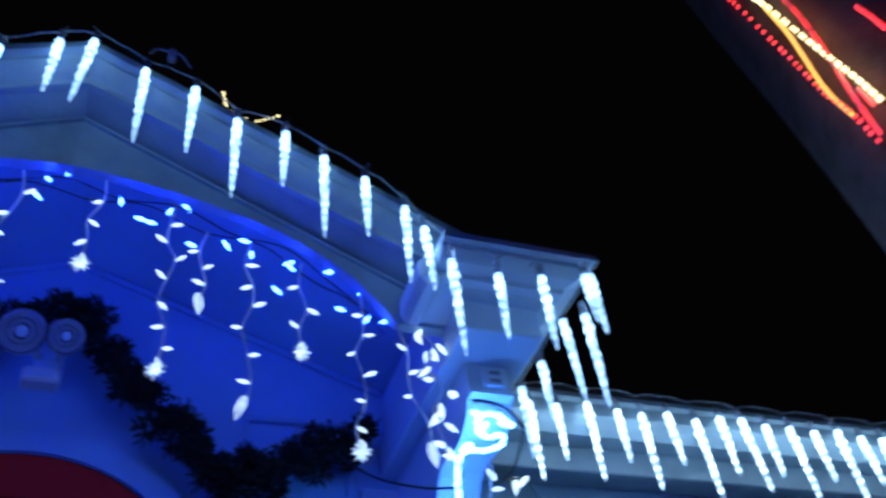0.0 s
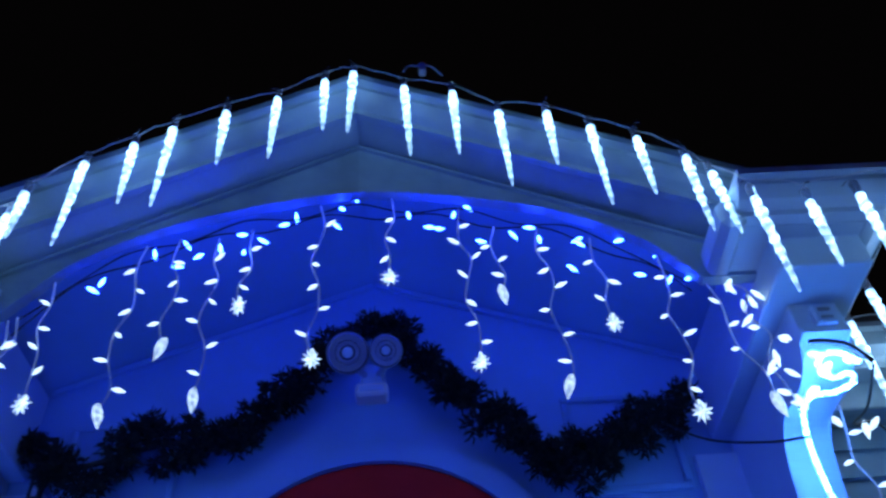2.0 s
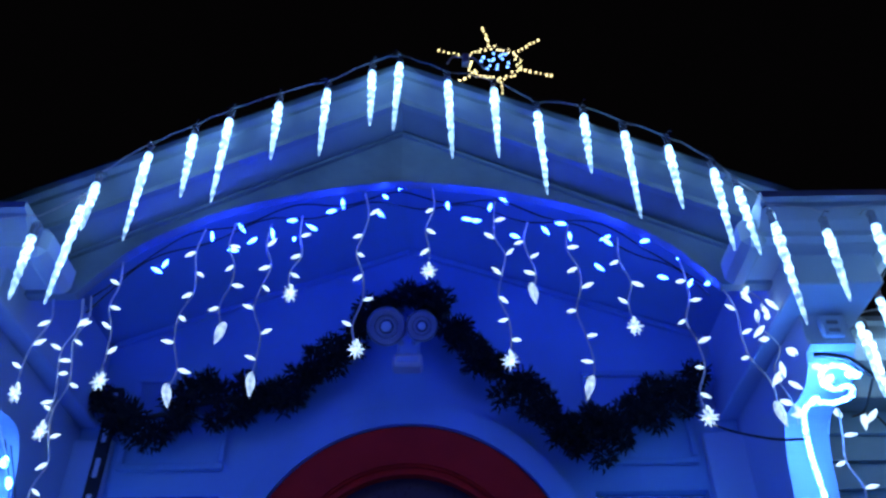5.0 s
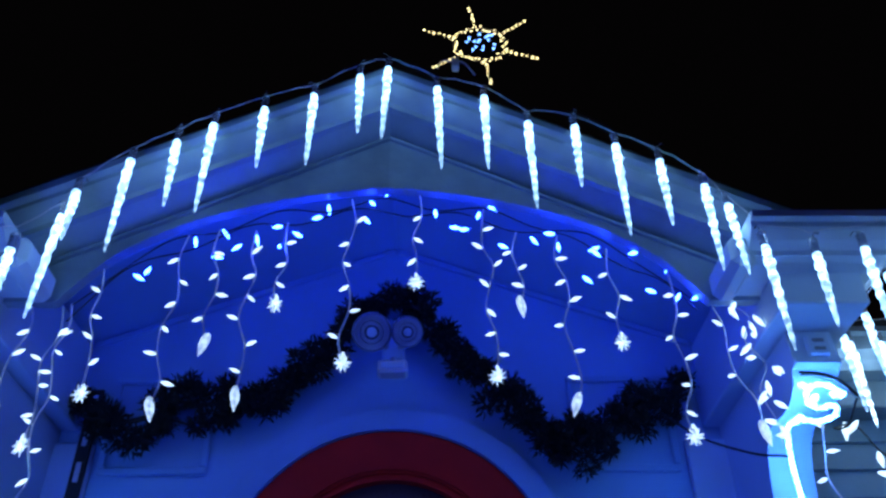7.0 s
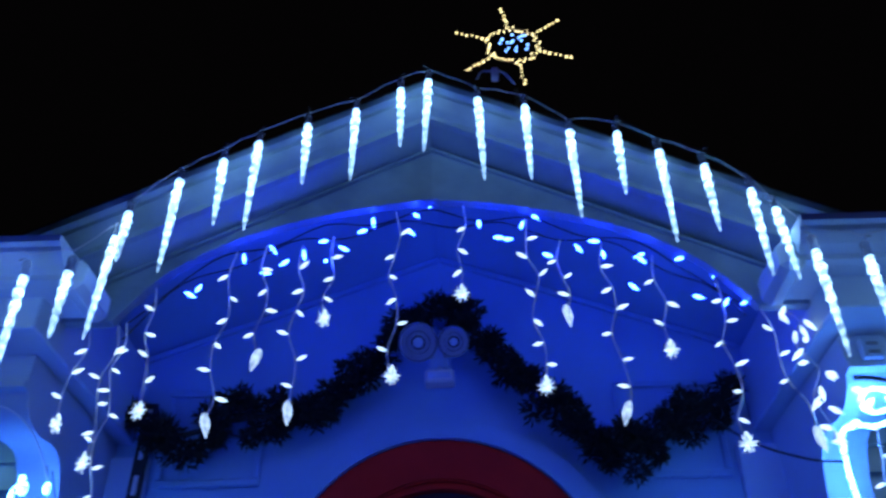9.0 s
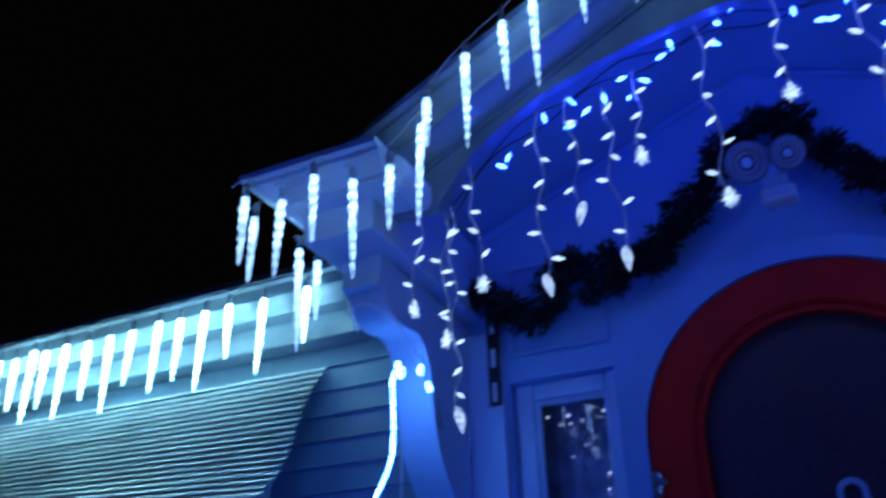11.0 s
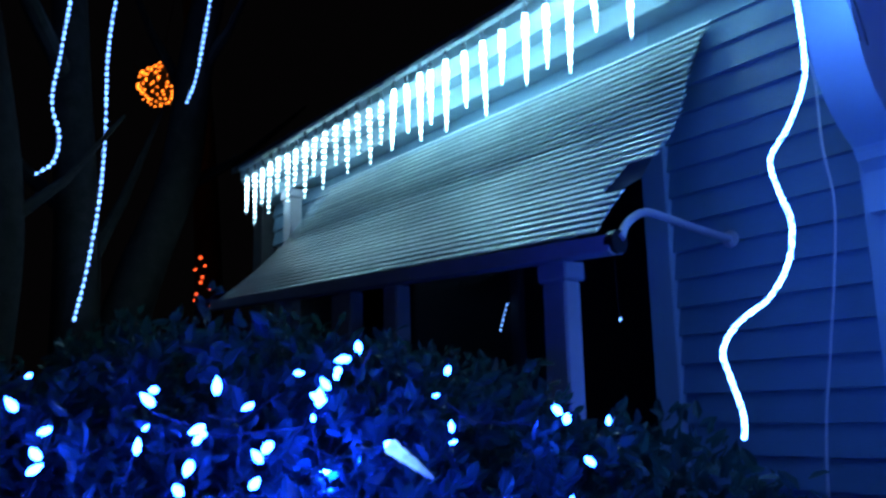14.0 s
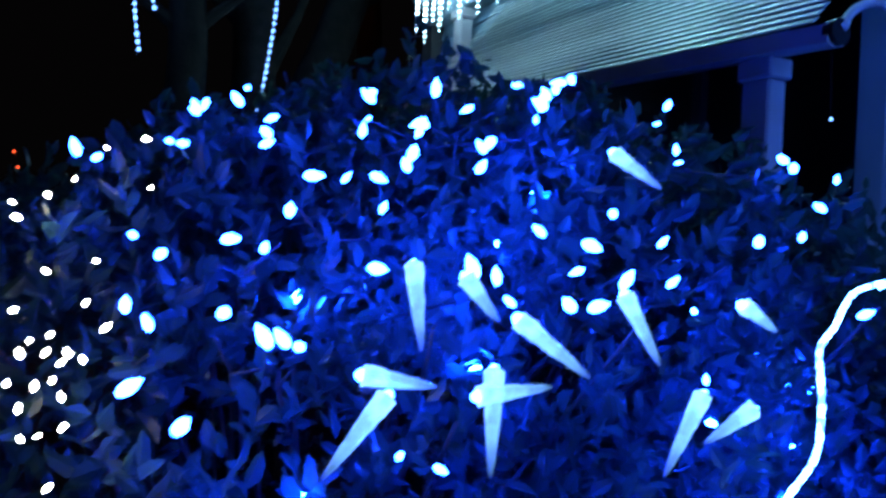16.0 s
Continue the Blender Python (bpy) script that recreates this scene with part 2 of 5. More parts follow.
YW = 2.364          # face of the house front
YF = 1.752          # face of the gable frieze

# ---------------------------------------------------------------- ground and house front
g = bmesh.new()
for a, b in ((-60, -60), (60, -60), (60, 60), (-60, 60)):
    g.verts.new((a, b, 0))
g.faces.new(g.verts)
tagged(part("ground", g, SOIL), "dark bare garden ground at night", "ground", kind="structure")

# walls: the entry wall with its arched door opening and two window openings, the sided walls beside it
DR, DZ = 0.475, 2.395        # door: half width and spring of the arch


def arch_pts(r, z0, n=28):
    return [(r * math.cos(math.pi * k / n), z0 + r * math.sin(math.pi * k / n)) for k in range(n + 1)]


def entry_wall():
    """One sheet of wall round the door with its arched opening and two window openings, given its thickness."""
    bm = bmesh.new()
    wx0, wx1, wz0, wz1 = 0.548, 0.875, 1.2, 2.66
    loops = [[(-1.15, 0.0), (-DR, 0.0), *[(-x, z) for x, z in arch_pts(DR, DZ)], (DR, 0.0), (1.15, 0.0), (1.15, 3.6), (-1.15, 3.6)]]
    for k in (-1, 1):
        loops.append([(k * wx0, wz0), (k * wx1, wz0), (k * wx1, wz1), (k * wx0, wz1)])
    edges = []
    for loop in loops:
        vs = [bm.verts.new((x, YW, z)) for x, z in loop]
        edges += [bm.edges.new((p, q)) for p, q in zip(vs, vs[1:] + vs[:1])]
    bmesh.ops.triangle_fill(bm, use_beauty=True, use_dissolve=False, edges=edges)
    back = bmesh.ops.extrude_face_region(bm, geom=list(bm.faces), use_keep_orig=True)
    for v in back["geom"]:
        if isinstance(v, bmesh.types.BMVert):
            v.co.y += 0.14
    return bm


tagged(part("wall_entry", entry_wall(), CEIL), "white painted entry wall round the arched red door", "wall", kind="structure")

# lap siding
def lap_boards(wall, lo, hi, z, top):
    """Boards of a wall from height z up, each lapping over the one below."""
    row = bmesh.new()
    prism([(0.034, 0), (0.0, 0.003), (0.018, 0.0955), (0.034, 0.0955)], lambda u, v, c: (c, u, v), (0, hi - lo), row)
    me = mesh_of("siding_board", row, SIDING)
    while z < top:
        ob = new("siding_board", me)
        ob.parent = wall
        ob.location = (lo, YW, z)
        z += 0.0865


for s, x_in, x_out in ((-1, 1.15, 1.80), (1, 1.15, 5.0)):
    lo, hi = sorted((s * x_in, s * x_out))
    wall = tagged(part("wall_left" if s < 0 else "wall_right", box(lo, hi, YW + 0.035, YW + 0.17, 0, 3.2, 0), SIDING),
                  "pale lap-sided house wall under the eave", "wall", kind="structure")
    lap_boards(wall, lo, hi, 0.578, 3.05)
tagged(part("trim", box(-1.85, -1.757, YW - 0.012, YW + 0.17, 0, 2.6), WHITE), "white corner board beside the porch opening", "trim", kind="structure")

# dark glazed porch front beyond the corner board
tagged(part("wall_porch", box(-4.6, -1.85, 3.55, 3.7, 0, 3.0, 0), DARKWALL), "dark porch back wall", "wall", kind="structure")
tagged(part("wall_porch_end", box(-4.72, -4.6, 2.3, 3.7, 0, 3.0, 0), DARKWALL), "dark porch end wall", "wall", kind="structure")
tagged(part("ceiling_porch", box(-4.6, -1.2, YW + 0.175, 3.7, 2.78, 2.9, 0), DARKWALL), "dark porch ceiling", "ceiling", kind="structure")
header = tagged(part("wall_porch_header", box(-4.6, -1.801, YW + 0.035, YW + 0.17, 2.61, 3.2, 0), SIDING), "pale lap-sided wall above the porch opening", "wall", kind="structure")
lap_boards(header, -4.6, -1.801, 2.654, 3.05)
win = tagged(new("window_porch"), "dark porch window with a black reflecting pane", "window", kind="structure")
part("pane", box(-3.55, -1.86, 2.60, 2.61, 0.9, 2.62, 0), PANE, win)
for x in (-3.55, -2.72, -1.88):
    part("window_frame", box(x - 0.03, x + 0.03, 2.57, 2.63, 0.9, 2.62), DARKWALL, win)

# main roof
for nm, x0, x1, y0 in (("roof_left", -4.75, -1.2, 2.16), ("roof_right", 1.2, 5.2, 2.16), ("roof_middle", -1.2, 1.2, 2.95)):
    z0 = 3.14 + (y0 - 2.16) * 0.41
    rf = prism([(y0, z0), (5.6, 4.55), (9.2, 3.1), (9.2, 2.95), (5.6, 4.4), (y0, z0 - 0.04)], lambda u, v, c: (c, u, v), (x0, x1))
    tagged(part(nm, rf, SHINGLE), "dark shingled main roof of the house", "roof", kind="structure")
tagged(part("wall_back", box(-4.75, 5.2, 8.9, 9.05, 0, 3.1, 0), DARKWALL), "plain rear wall closing the house", "wall", kind="structure")

# eaves: gutter and board on both sides of the hood
GUTTER = [(0.0, 0.0), (-0.07, 0.0), (-0.085, 0.03), (-0.105, 0.055), (-0.105, 0.10), (-0.12, 0.108), (-0.12, 0.125), (0.0, 0.125)]
for s, xa, xb in ((-1, -4.62, -1.24), (1, 1.24, 5.1)):
    eave = thing("eave", "weathered white eave board and gutter under the roof edge", "eave")
    eave["kind"] = "structure"
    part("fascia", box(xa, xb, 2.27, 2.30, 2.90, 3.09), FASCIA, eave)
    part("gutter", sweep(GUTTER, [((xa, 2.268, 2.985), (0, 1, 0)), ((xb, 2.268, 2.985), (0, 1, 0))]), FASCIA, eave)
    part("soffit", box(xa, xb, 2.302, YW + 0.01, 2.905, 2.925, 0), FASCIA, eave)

# ---------------------------------------------------------------- entry hood
hood = thing("entry_hood", "white gabled wooden entry hood with an arched frieze and corner returns", "porch hood")
for nm, k, y0, y1 in (("roof_edge", 0.51, 1.59, 1.80), ("roof", 0.39, 1.801, 3.4)):
    part(nm, prism([(0, 3.645), (1.2, 3.645 - 1.2 * k), (1.2, 3.63 - 1.2 * k), (0, 3.63), (-1.2, 3.63 - 1.2 * k), (-1.2, 3.645 - 1.2 * k)], lambda u, v, c: (u, c, v), (y0, y1)), SHINGLE, hood, "dark shingled roof")
# raking crown moulding, one length for each slope
CROWN = [(0.0, 0.0), (-0.02, 0.0), (-0.024, 0.014), (-0.045, 0.028), (-0.068, 0.05), (-0.07, 0.062), (-0.09, 0.066), (-0.092, 0.086), (0.0, 0.086)]
for s in (-1, 1):
    bm = bmesh.new()
    rows = []
    for x in (0.0, 1.03):
        rows.append([bm.verts.new((s * x, 1.672 + a, roof_z(x, 3.541) + b)) for a, b in CROWN])
    n = len(CROWN)
    for i in range(n):
        bm.faces.new((rows[0][i], rows[0][(i + 1) % n], rows[1][(i + 1) % n], rows[1][i]))
    bm.faces.new(rows[1])
    bm.faces.new(rows[0])
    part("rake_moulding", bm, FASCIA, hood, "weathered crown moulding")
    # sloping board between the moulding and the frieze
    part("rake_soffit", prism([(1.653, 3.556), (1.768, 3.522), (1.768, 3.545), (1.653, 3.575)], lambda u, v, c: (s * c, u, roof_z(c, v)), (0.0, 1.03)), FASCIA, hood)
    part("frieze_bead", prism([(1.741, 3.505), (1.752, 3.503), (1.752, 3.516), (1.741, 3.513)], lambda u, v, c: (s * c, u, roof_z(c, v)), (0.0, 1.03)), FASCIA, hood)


def arch_z(x):
    """Lower edge of the frieze: nearly a gable in the middle, turning down at both ends."""
    x = abs(x)
    if x > 0.82:
        return 2.955
    return 3.326 - 0.062 * x - 0.30 * x ** 2 - 0.36 * max(0, x - 0.5) ** 1.5 - 0.75 * max(0, x - 0.7) ** 1.3


for s in (-1, 1):
    xs = [0.82 * k / 24 for k in range(25)] + [0.825, 1.16]
    low = [(x, arch_z(x)) for x in xs]
    top = [(x, max(roof_z(x, 3.513), 2.99)) for x in reversed(xs)]
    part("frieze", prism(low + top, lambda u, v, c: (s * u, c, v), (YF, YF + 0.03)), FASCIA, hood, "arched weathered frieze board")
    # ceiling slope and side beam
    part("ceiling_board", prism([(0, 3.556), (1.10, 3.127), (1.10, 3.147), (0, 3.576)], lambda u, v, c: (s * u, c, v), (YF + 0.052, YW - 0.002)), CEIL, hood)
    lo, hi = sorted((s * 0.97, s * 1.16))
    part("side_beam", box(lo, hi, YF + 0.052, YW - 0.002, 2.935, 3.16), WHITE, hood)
    # cornice return: box, crown on three sides
    lo, hi = sorted((s * 0.952, s * 1.165))
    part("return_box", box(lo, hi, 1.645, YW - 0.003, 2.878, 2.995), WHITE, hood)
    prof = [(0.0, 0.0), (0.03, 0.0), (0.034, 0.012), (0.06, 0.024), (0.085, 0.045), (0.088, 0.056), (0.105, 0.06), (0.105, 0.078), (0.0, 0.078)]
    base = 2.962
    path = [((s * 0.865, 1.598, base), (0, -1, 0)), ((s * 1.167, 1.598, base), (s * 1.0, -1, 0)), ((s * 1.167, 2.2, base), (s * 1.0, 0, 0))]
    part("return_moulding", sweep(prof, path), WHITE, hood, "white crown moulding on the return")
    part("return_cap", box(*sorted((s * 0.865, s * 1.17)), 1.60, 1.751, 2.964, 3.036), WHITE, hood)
    part("rake_end_block", box(*sorted((s * 0.825, s * 0.885)), 1.56, 1.75, 2.94, 3.025, 0.018), WHITE, hood, "rounded white block at the foot of the rake")
part("ridge_bead", prism([(-0.005, 0), (0.005, 0), (0, 0.008)], lambda u, v, c: (u, c, 3.549 + v), (YF + 0.06, YW - 0.005)), CEIL, hood)
# bead where ceiling meets the wall
for s in (-1, 1):
    part("wall_moulding", prism([(0.006, 3.53), (0.96, 3.158), (0.96, 3.176), (0.006, 3.548)], lambda u, v, c: (s * u, c, v), (YW - 0.018, YW - 0.003)), CEIL, hood)


# corbels
def corbel(s):
    ob = thing("corbel", "large white scrolled wooden bracket carrying the entry hood", "bracket", "brackets of the entry hood")
    front = smooth_line([(1.797, 2.782, 0), (1.81, 2.748, 0), (1.845, 2.722, 0), (1.90, 2.71, 0), (1.97, 2.716, 0), (2.03, 2.702, 0), (2.068, 2.635, 0),
                         (2.088, 2.55, 0), (2.108, 2.45, 0), (2.15, 2.37, 0), (2.21, 2.31, 0), (2.258, 2.28, 0)], 4)
    out = [(1.778, 2.876), (1.778, 2.802), (1.766, 2.80), (1.766, 2.784)] + [(p.x, p.y) for p in front] + [(2.262, 2.268), (2.262, 2.245), (YW - 0.002, 2.245), (YW - 0.002, 2.876)]
    lo, hi = sorted((s * 1.002, s * 1.118))
    bm = prism(out, lambda u, v, c: (c, u, v), (lo, hi))
    bmesh.ops.bevel(bm, geom=[e for e in bm.edges if len(e.link_faces) == 2 and abs(e.verts[0].co.x - e.verts[1].co.x) < 1e-6], offset=0.004, segments=1, affect="EDGES")
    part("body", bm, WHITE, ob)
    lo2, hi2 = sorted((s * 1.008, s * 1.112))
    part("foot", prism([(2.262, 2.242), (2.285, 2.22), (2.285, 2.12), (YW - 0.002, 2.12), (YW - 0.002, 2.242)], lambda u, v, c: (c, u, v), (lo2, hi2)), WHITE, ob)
    return ob


for s in (-1, 1):
    corbel(s)

# pilasters and wall panels
for s in (-1, 1):
    lo, hi = sorted((s * 0.885, s * 1.15))
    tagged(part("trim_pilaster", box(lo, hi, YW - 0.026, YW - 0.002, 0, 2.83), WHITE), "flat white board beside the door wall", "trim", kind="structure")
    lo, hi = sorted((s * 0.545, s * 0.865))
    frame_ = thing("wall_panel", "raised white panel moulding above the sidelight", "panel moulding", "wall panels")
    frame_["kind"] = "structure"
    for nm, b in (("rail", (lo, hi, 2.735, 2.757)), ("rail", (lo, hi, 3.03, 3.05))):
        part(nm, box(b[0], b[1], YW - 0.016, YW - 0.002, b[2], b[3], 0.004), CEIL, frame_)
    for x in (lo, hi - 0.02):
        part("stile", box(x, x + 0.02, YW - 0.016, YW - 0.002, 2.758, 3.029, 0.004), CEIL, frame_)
    # sidelight
    side = tagged(new("window_1" if s < 0 else "window_2"), "narrow dark sidelight window in a deep white frame", "window", kind="structure")
    a, b = sorted((s * 0.585, s * 0.81))
    a0, b0 = sorted((s * 0.548, s * 0.875))
    for nm, q in (("window_frame", (a0, a, 1.2, 2.66)), ("window_frame", (b, b0, 1.2, 2.66)), ("window_frame", (a, b, 2.6, 2.66))):
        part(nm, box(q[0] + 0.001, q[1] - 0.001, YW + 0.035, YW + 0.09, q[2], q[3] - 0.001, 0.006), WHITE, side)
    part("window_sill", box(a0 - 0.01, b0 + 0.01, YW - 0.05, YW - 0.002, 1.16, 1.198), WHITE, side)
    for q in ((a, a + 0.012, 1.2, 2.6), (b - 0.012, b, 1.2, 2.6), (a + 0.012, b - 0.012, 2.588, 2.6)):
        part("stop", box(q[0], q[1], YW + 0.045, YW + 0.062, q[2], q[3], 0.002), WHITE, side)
    part("pane", box(a, b, YW + 0.066, YW + 0.072, 1.2, 2.6, 0), SIDEPANE, side).visible_shadow = False
    folds = [(a - 0.05 + (b - a + 0.1) * k / 36, YW + 0.17 + 0.0012 * math.sin(k * 1.1) + 0.0008 * math.sin(k * 2.7)) for k in range(37)]
    cur = prism(folds + [(x, y + 0.003) for x, y in reversed(folds)], lambda u, v, c: (u, v, c), (1.0, 2.7))
    tagged(part("curtain", cur, CURTAIN), "dull grey curtain hanging inside the sidelight", "curtain", "sidelight curtains")
    # dark sheet stands in for the unlit room
    tagged(part("wall_behind_window", box(a - 0.05, b + 0.05, YW + 0.5, YW + 0.55, 1.0, 2.7, 0), DARKWALL), "dark sheet standing in for the unlit room behind the sidelight", "wall", kind="structure")

plate = thing("window_plate", "small white plate with a round hole standing in the sidelight", "plate")
part("body", box(-0.801, -0.727, YW + 0.02, YW + 0.024, 1.199, 1.846, 0.001), WHITE, plate)
part("hole", lathe([(0.0085, 0.0), (0.0085, 0.002)], 14), BLACK, plate).matrix_basis = look((-0.764, YW + 0.0195, 1.806), (-0.764, YW - 1, 1.806))

# arched door
door = tagged(new("door_1"), "closed red arched front door with a dark inner panel", "door", kind="structure")


def ring(r0, r1, z0, y0, y1, foot):
    n = 40
    bm = bmesh.new()
    outer = [(r1, foot)] + arch_pts(r1, z0, n) + [(-r1, foot)]
    inner = [(r0, foot)] + arch_pts(r0, z0, n) + [(-r0, foot)]
    f = [[bm.verts.new((u, y, v)) for u, v in line] for line in (outer, inner) for y in (y0, y1)]
    for i in range(len(outer) - 1):
        bm.faces.new((f[0][i], f[0][i + 1], f[2][i + 1], f[2][i]))
        bm.faces.new((f[1][i], f[1][i + 1], f[3][i + 1], f[3][i]))
        bm.faces.new((f[0][i], f[0][i + 1], f[1][i + 1], f[1][i]))
        bm.faces.new((f[2][i], f[2][i + 1], f[3][i + 1], f[3][i]))
    return bm


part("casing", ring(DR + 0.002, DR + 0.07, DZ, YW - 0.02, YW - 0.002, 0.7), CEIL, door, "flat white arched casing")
part("stile_ring", ring(0.345, DR - 0.001, DZ, YW - 0.006, YW + 0.045, 0.7), RED, door, "red painted arched door stile")
part("inner_bead", ring(0.325, 0.346, DZ, YW + 0.002, YW + 0.046, 0.7), RED, door, "red rounded bead")
part("bead_groove", ring(0.352, 0.365, DZ, YW - 0.012, YW - 0.005, 0.7), RED, door)
pan = bmesh.new()
prism([(0.33, 0.7), *arch_pts(0.33, DZ, 32), (-0.33, 0.7)], lambda u, v, c: (u, c, v), (YW + 0.035, YW + 0.07), pan)
part("inner_panel", pan, DOORPANEL, door, "dark recessed door panel")
latch = part("latch", box(-0.478, -0.452, YW - 0.03, YW - 0.007, 2.27, 2.335, 0.005), STEEL, door, "small steel latch plate")
part("latch_tongue", box(-0.470, -0.435, YW - 0.04, YW - 0.031, 2.295, 2.312, 0.003), STEEL, latch)
part("knocker", ring(0.022, 0.036, 0, 0, 0.012, -0.05), WHITE, door, "pale arched knocker plate").location = (0.005, YW + 0.022, 2.24)

# plate with blanked numerals
plate = thing("number_plate", "narrow black vertical plate with pale numerals", "number plate")
part("backing", box(-0.93, -0.889, YW - 0.036, YW - 0.027, 2.585, 3.0, 0.002), BLACK, plate)
for z in (2.625, 2.735, 2.845, 2.95):
    part("numeral_bar", box(-0.917, -0.902, YW - 0.040, YW - 0.0365, z - 0.03, z + 0.03, 0.002), NUMERAL, plate)

# floodlight
flood = thing("floodlight", "twin-headed grey security floodlight with a pale sensor box", "floodlight")


def lamp_head(x, y, z, r, aim):
    bm = lathe([(0.018, 0.10), (0.03, 0.085), (r * 0.62, 0.05), (r * 0.96, 0.012), (r, 0.0), (r * 0.93, -0.004)], 24)
    head = part("lamp_head", bm, LAMPBODY, flood, "grey lamp housing", smooth=True)
    head.matrix_basis = look((x, y, z), aim)
    gb = lathe([(r * 0.92, -0.0045), (r * 0.78, -0.012), (r * 0.70, -0.0075), (r * 0.6, -0.014), (r * 0.5, -0.0085), (r * 0.38, -0.015), (r * 0.3, -0.016), (0.002, -0.017)], 24)
    part("lamp_glass", gb, LAMPGLASS, head, "ribbed round lamp glass")
    for rr in (0.88, 0.66, 0.44):
        rb = lathe([(r * rr, -0.012), (r * rr, -0.017), (r * (rr - 0.06), -0.017), (r * (rr - 0.06), -0.012)], 24)
        part("glass_ring", rb, LAMPRING, head)
    cb = lathe([(r * 0.26, -0.0165), (r * 0.24, -0.021), (0.002, -0.023)], 16)
    part("lens_centre", cb, WHITE, head, "pale lens centre")


lamp_head(-0.058, 2.13, 3.085, 0.06, (0.05, 0.3, 1.9))
lamp_head(0.047, 2.13, 3.085, 0.048, (0.25, 0.3, 1.9))
part("mount", box(-0.035, 0.035, 2.28, YW - 0.002, 3.07, 3.16, 0.008), WHITE, flood)
for x in (-0.05, 0.045):
    part("arm", tube([(x * 0.4, 2.29, 3.12), (x * 0.8, 2.25, 3.12), (x, 2.215, 3.12)], 0.011, 8), LAMPRING, flood)
part("sensor_arm", tube([(0.0, 2.29, 3.08), (0.0, 2.26, 3.05), (0.003, 2.235, 3.025)], 0.01, 8), LAMPRING, flood)
part("sensor", box(-0.042, 0.048, 2.19, 2.245, 2.985, 3.028, 0.007), NUMERAL, flood, "pale square sensor box")
part("sensor_window", box(-0.03, 0.036, 2.186, 2.1895, 2.996, 3.014, 0.001), WHITE, flood)

# garland
garland = thing("garland", "dark green artificial pine garland hung in swags over the door", "garland")
GARLAND = [(-0.96, 2.97), (-0.80, 2.90), (-0.664, 2.935), (-0.543, 2.955), (-0.399, 2.96), (-0.287, 3.05), (-0.17, 3.20), (-0.07, 3.29), (0.067, 3.29), (0.177, 3.15),
           (0.28, 3.04), (0.378, 2.95), (0.47, 2.84), (0.566, 2.82), (0.669, 2.855), (0.782, 2.94), (0.90, 3.0)]
line = smooth_line([(x, YW - 0.07, z - 0.022) for x, z in GARLAND], 8)
part("stem", tube(line, 0.008, 6), WIRE_D, garland)
rng = random.Random(5)
verts, faces = [], []


def needle(p, d, length, width):
    d = d.normalized()
    a = d.cross(Vector((rng.uniform(-1, 1), rng.uniform(-1, 1), rng.uniform(-1, 1)))).normalized() * width
    i = len(verts)
    verts.extend([p - a, p + a, p + d * length * 0.6 + a * 0.8, p + d * length, p + d * length * 0.6 - a * 0.8])
    faces.append((i, i + 1, i + 2, i + 3, i + 4))


for k in range(120):
    base = line[int((len(line) - 1) * (k + rng.random()) / 120)]
    ang = rng.uniform(0, math.tau)
    mid = base + Vector((rng.uniform(-0.02, 0.02), -abs(math.sin(ang)) * 0.02, math.cos(ang) * rng.uniform(0.01, 0.082)))
    big = rng.uniform(0.036, 0.062)
    for _ in range(170):
        d = Vector((rng.gauss(0, 1), rng.gauss(0, 0.8), rng.gauss(0, 1))).normalized()
        needle(mid + d * big * rng.uniform(0.15, 0.75), d + Vector((rng.uniform(-0.7, 0.7), rng.uniform(-0.7, 0.7), rng.uniform(-0.7, 0.7))), rng.uniform(0.014, 0.028), 0.0034)
me = bpy.data.meshes.new("needles")
me.from_pydata(verts, [], faces)
me.materials.append(PINE)
nd = new("needles", me)
nd.parent = garland
tagged(nd, "dense dark pine needles", kind="stuff")

# ---------------------------------------------------------------- icicle lights
irng = random.Random(11)


def icicle(length, material):
    ob = thing("icicle_light", "lit clear plastic icicle lamp glowing cool white", "icicle light")
    rows, n = [], 28
    for k in range(n + 1):
        t = k / n
        r = (0.0096 * (1 - t) ** 0.55 + 0.0018) * min(1, 0.7 + 3 * t)
        r *= 1 + 0.24 * math.sin(k * 1.57 + 0.5) * (1 - 0.4 * t)
        rows.append((r, -0.03 - (length - 0.03) * t))
    part("body", lathe(rows, 8, 0.14, irng), material, ob, "glowing textured icicle body")
    cap = part("cap", lathe([(0.006, 0.012), (0.0105, 0.006), (0.0095, -0.01), (0.0095, -0.0295)], 8), CLEAR, ob, "clear socket cap")
    part("clip", tube([(0.0, -0.002, 0.01), (0.0, 0.004, 0.018), (0.003, 0.012, 0.02), (0.004, 0.02, 0.012)], 0.0018, 5), CLEAR, cap)
    return ob


ICE_KINDS = {}


def put_icicle(x, y, z, length, material, group, label):
    key = (round(length / 0.02), material.name)
    m = pose(x, y, z, irng.uniform(-2, 2), irng.uniform(-2, 2), irng.uniform(0, 360))
    if key not in ICE_KINDS:
        ICE_KINDS[key] = icicle(length, material)
        ICE_KINDS[key].matrix_basis = m
        ob = ICE_KINDS[key]
    else:
        ob = copy_thing(ICE_KINDS[key], m)
    return tagged(ob, label, "icicle light", group)


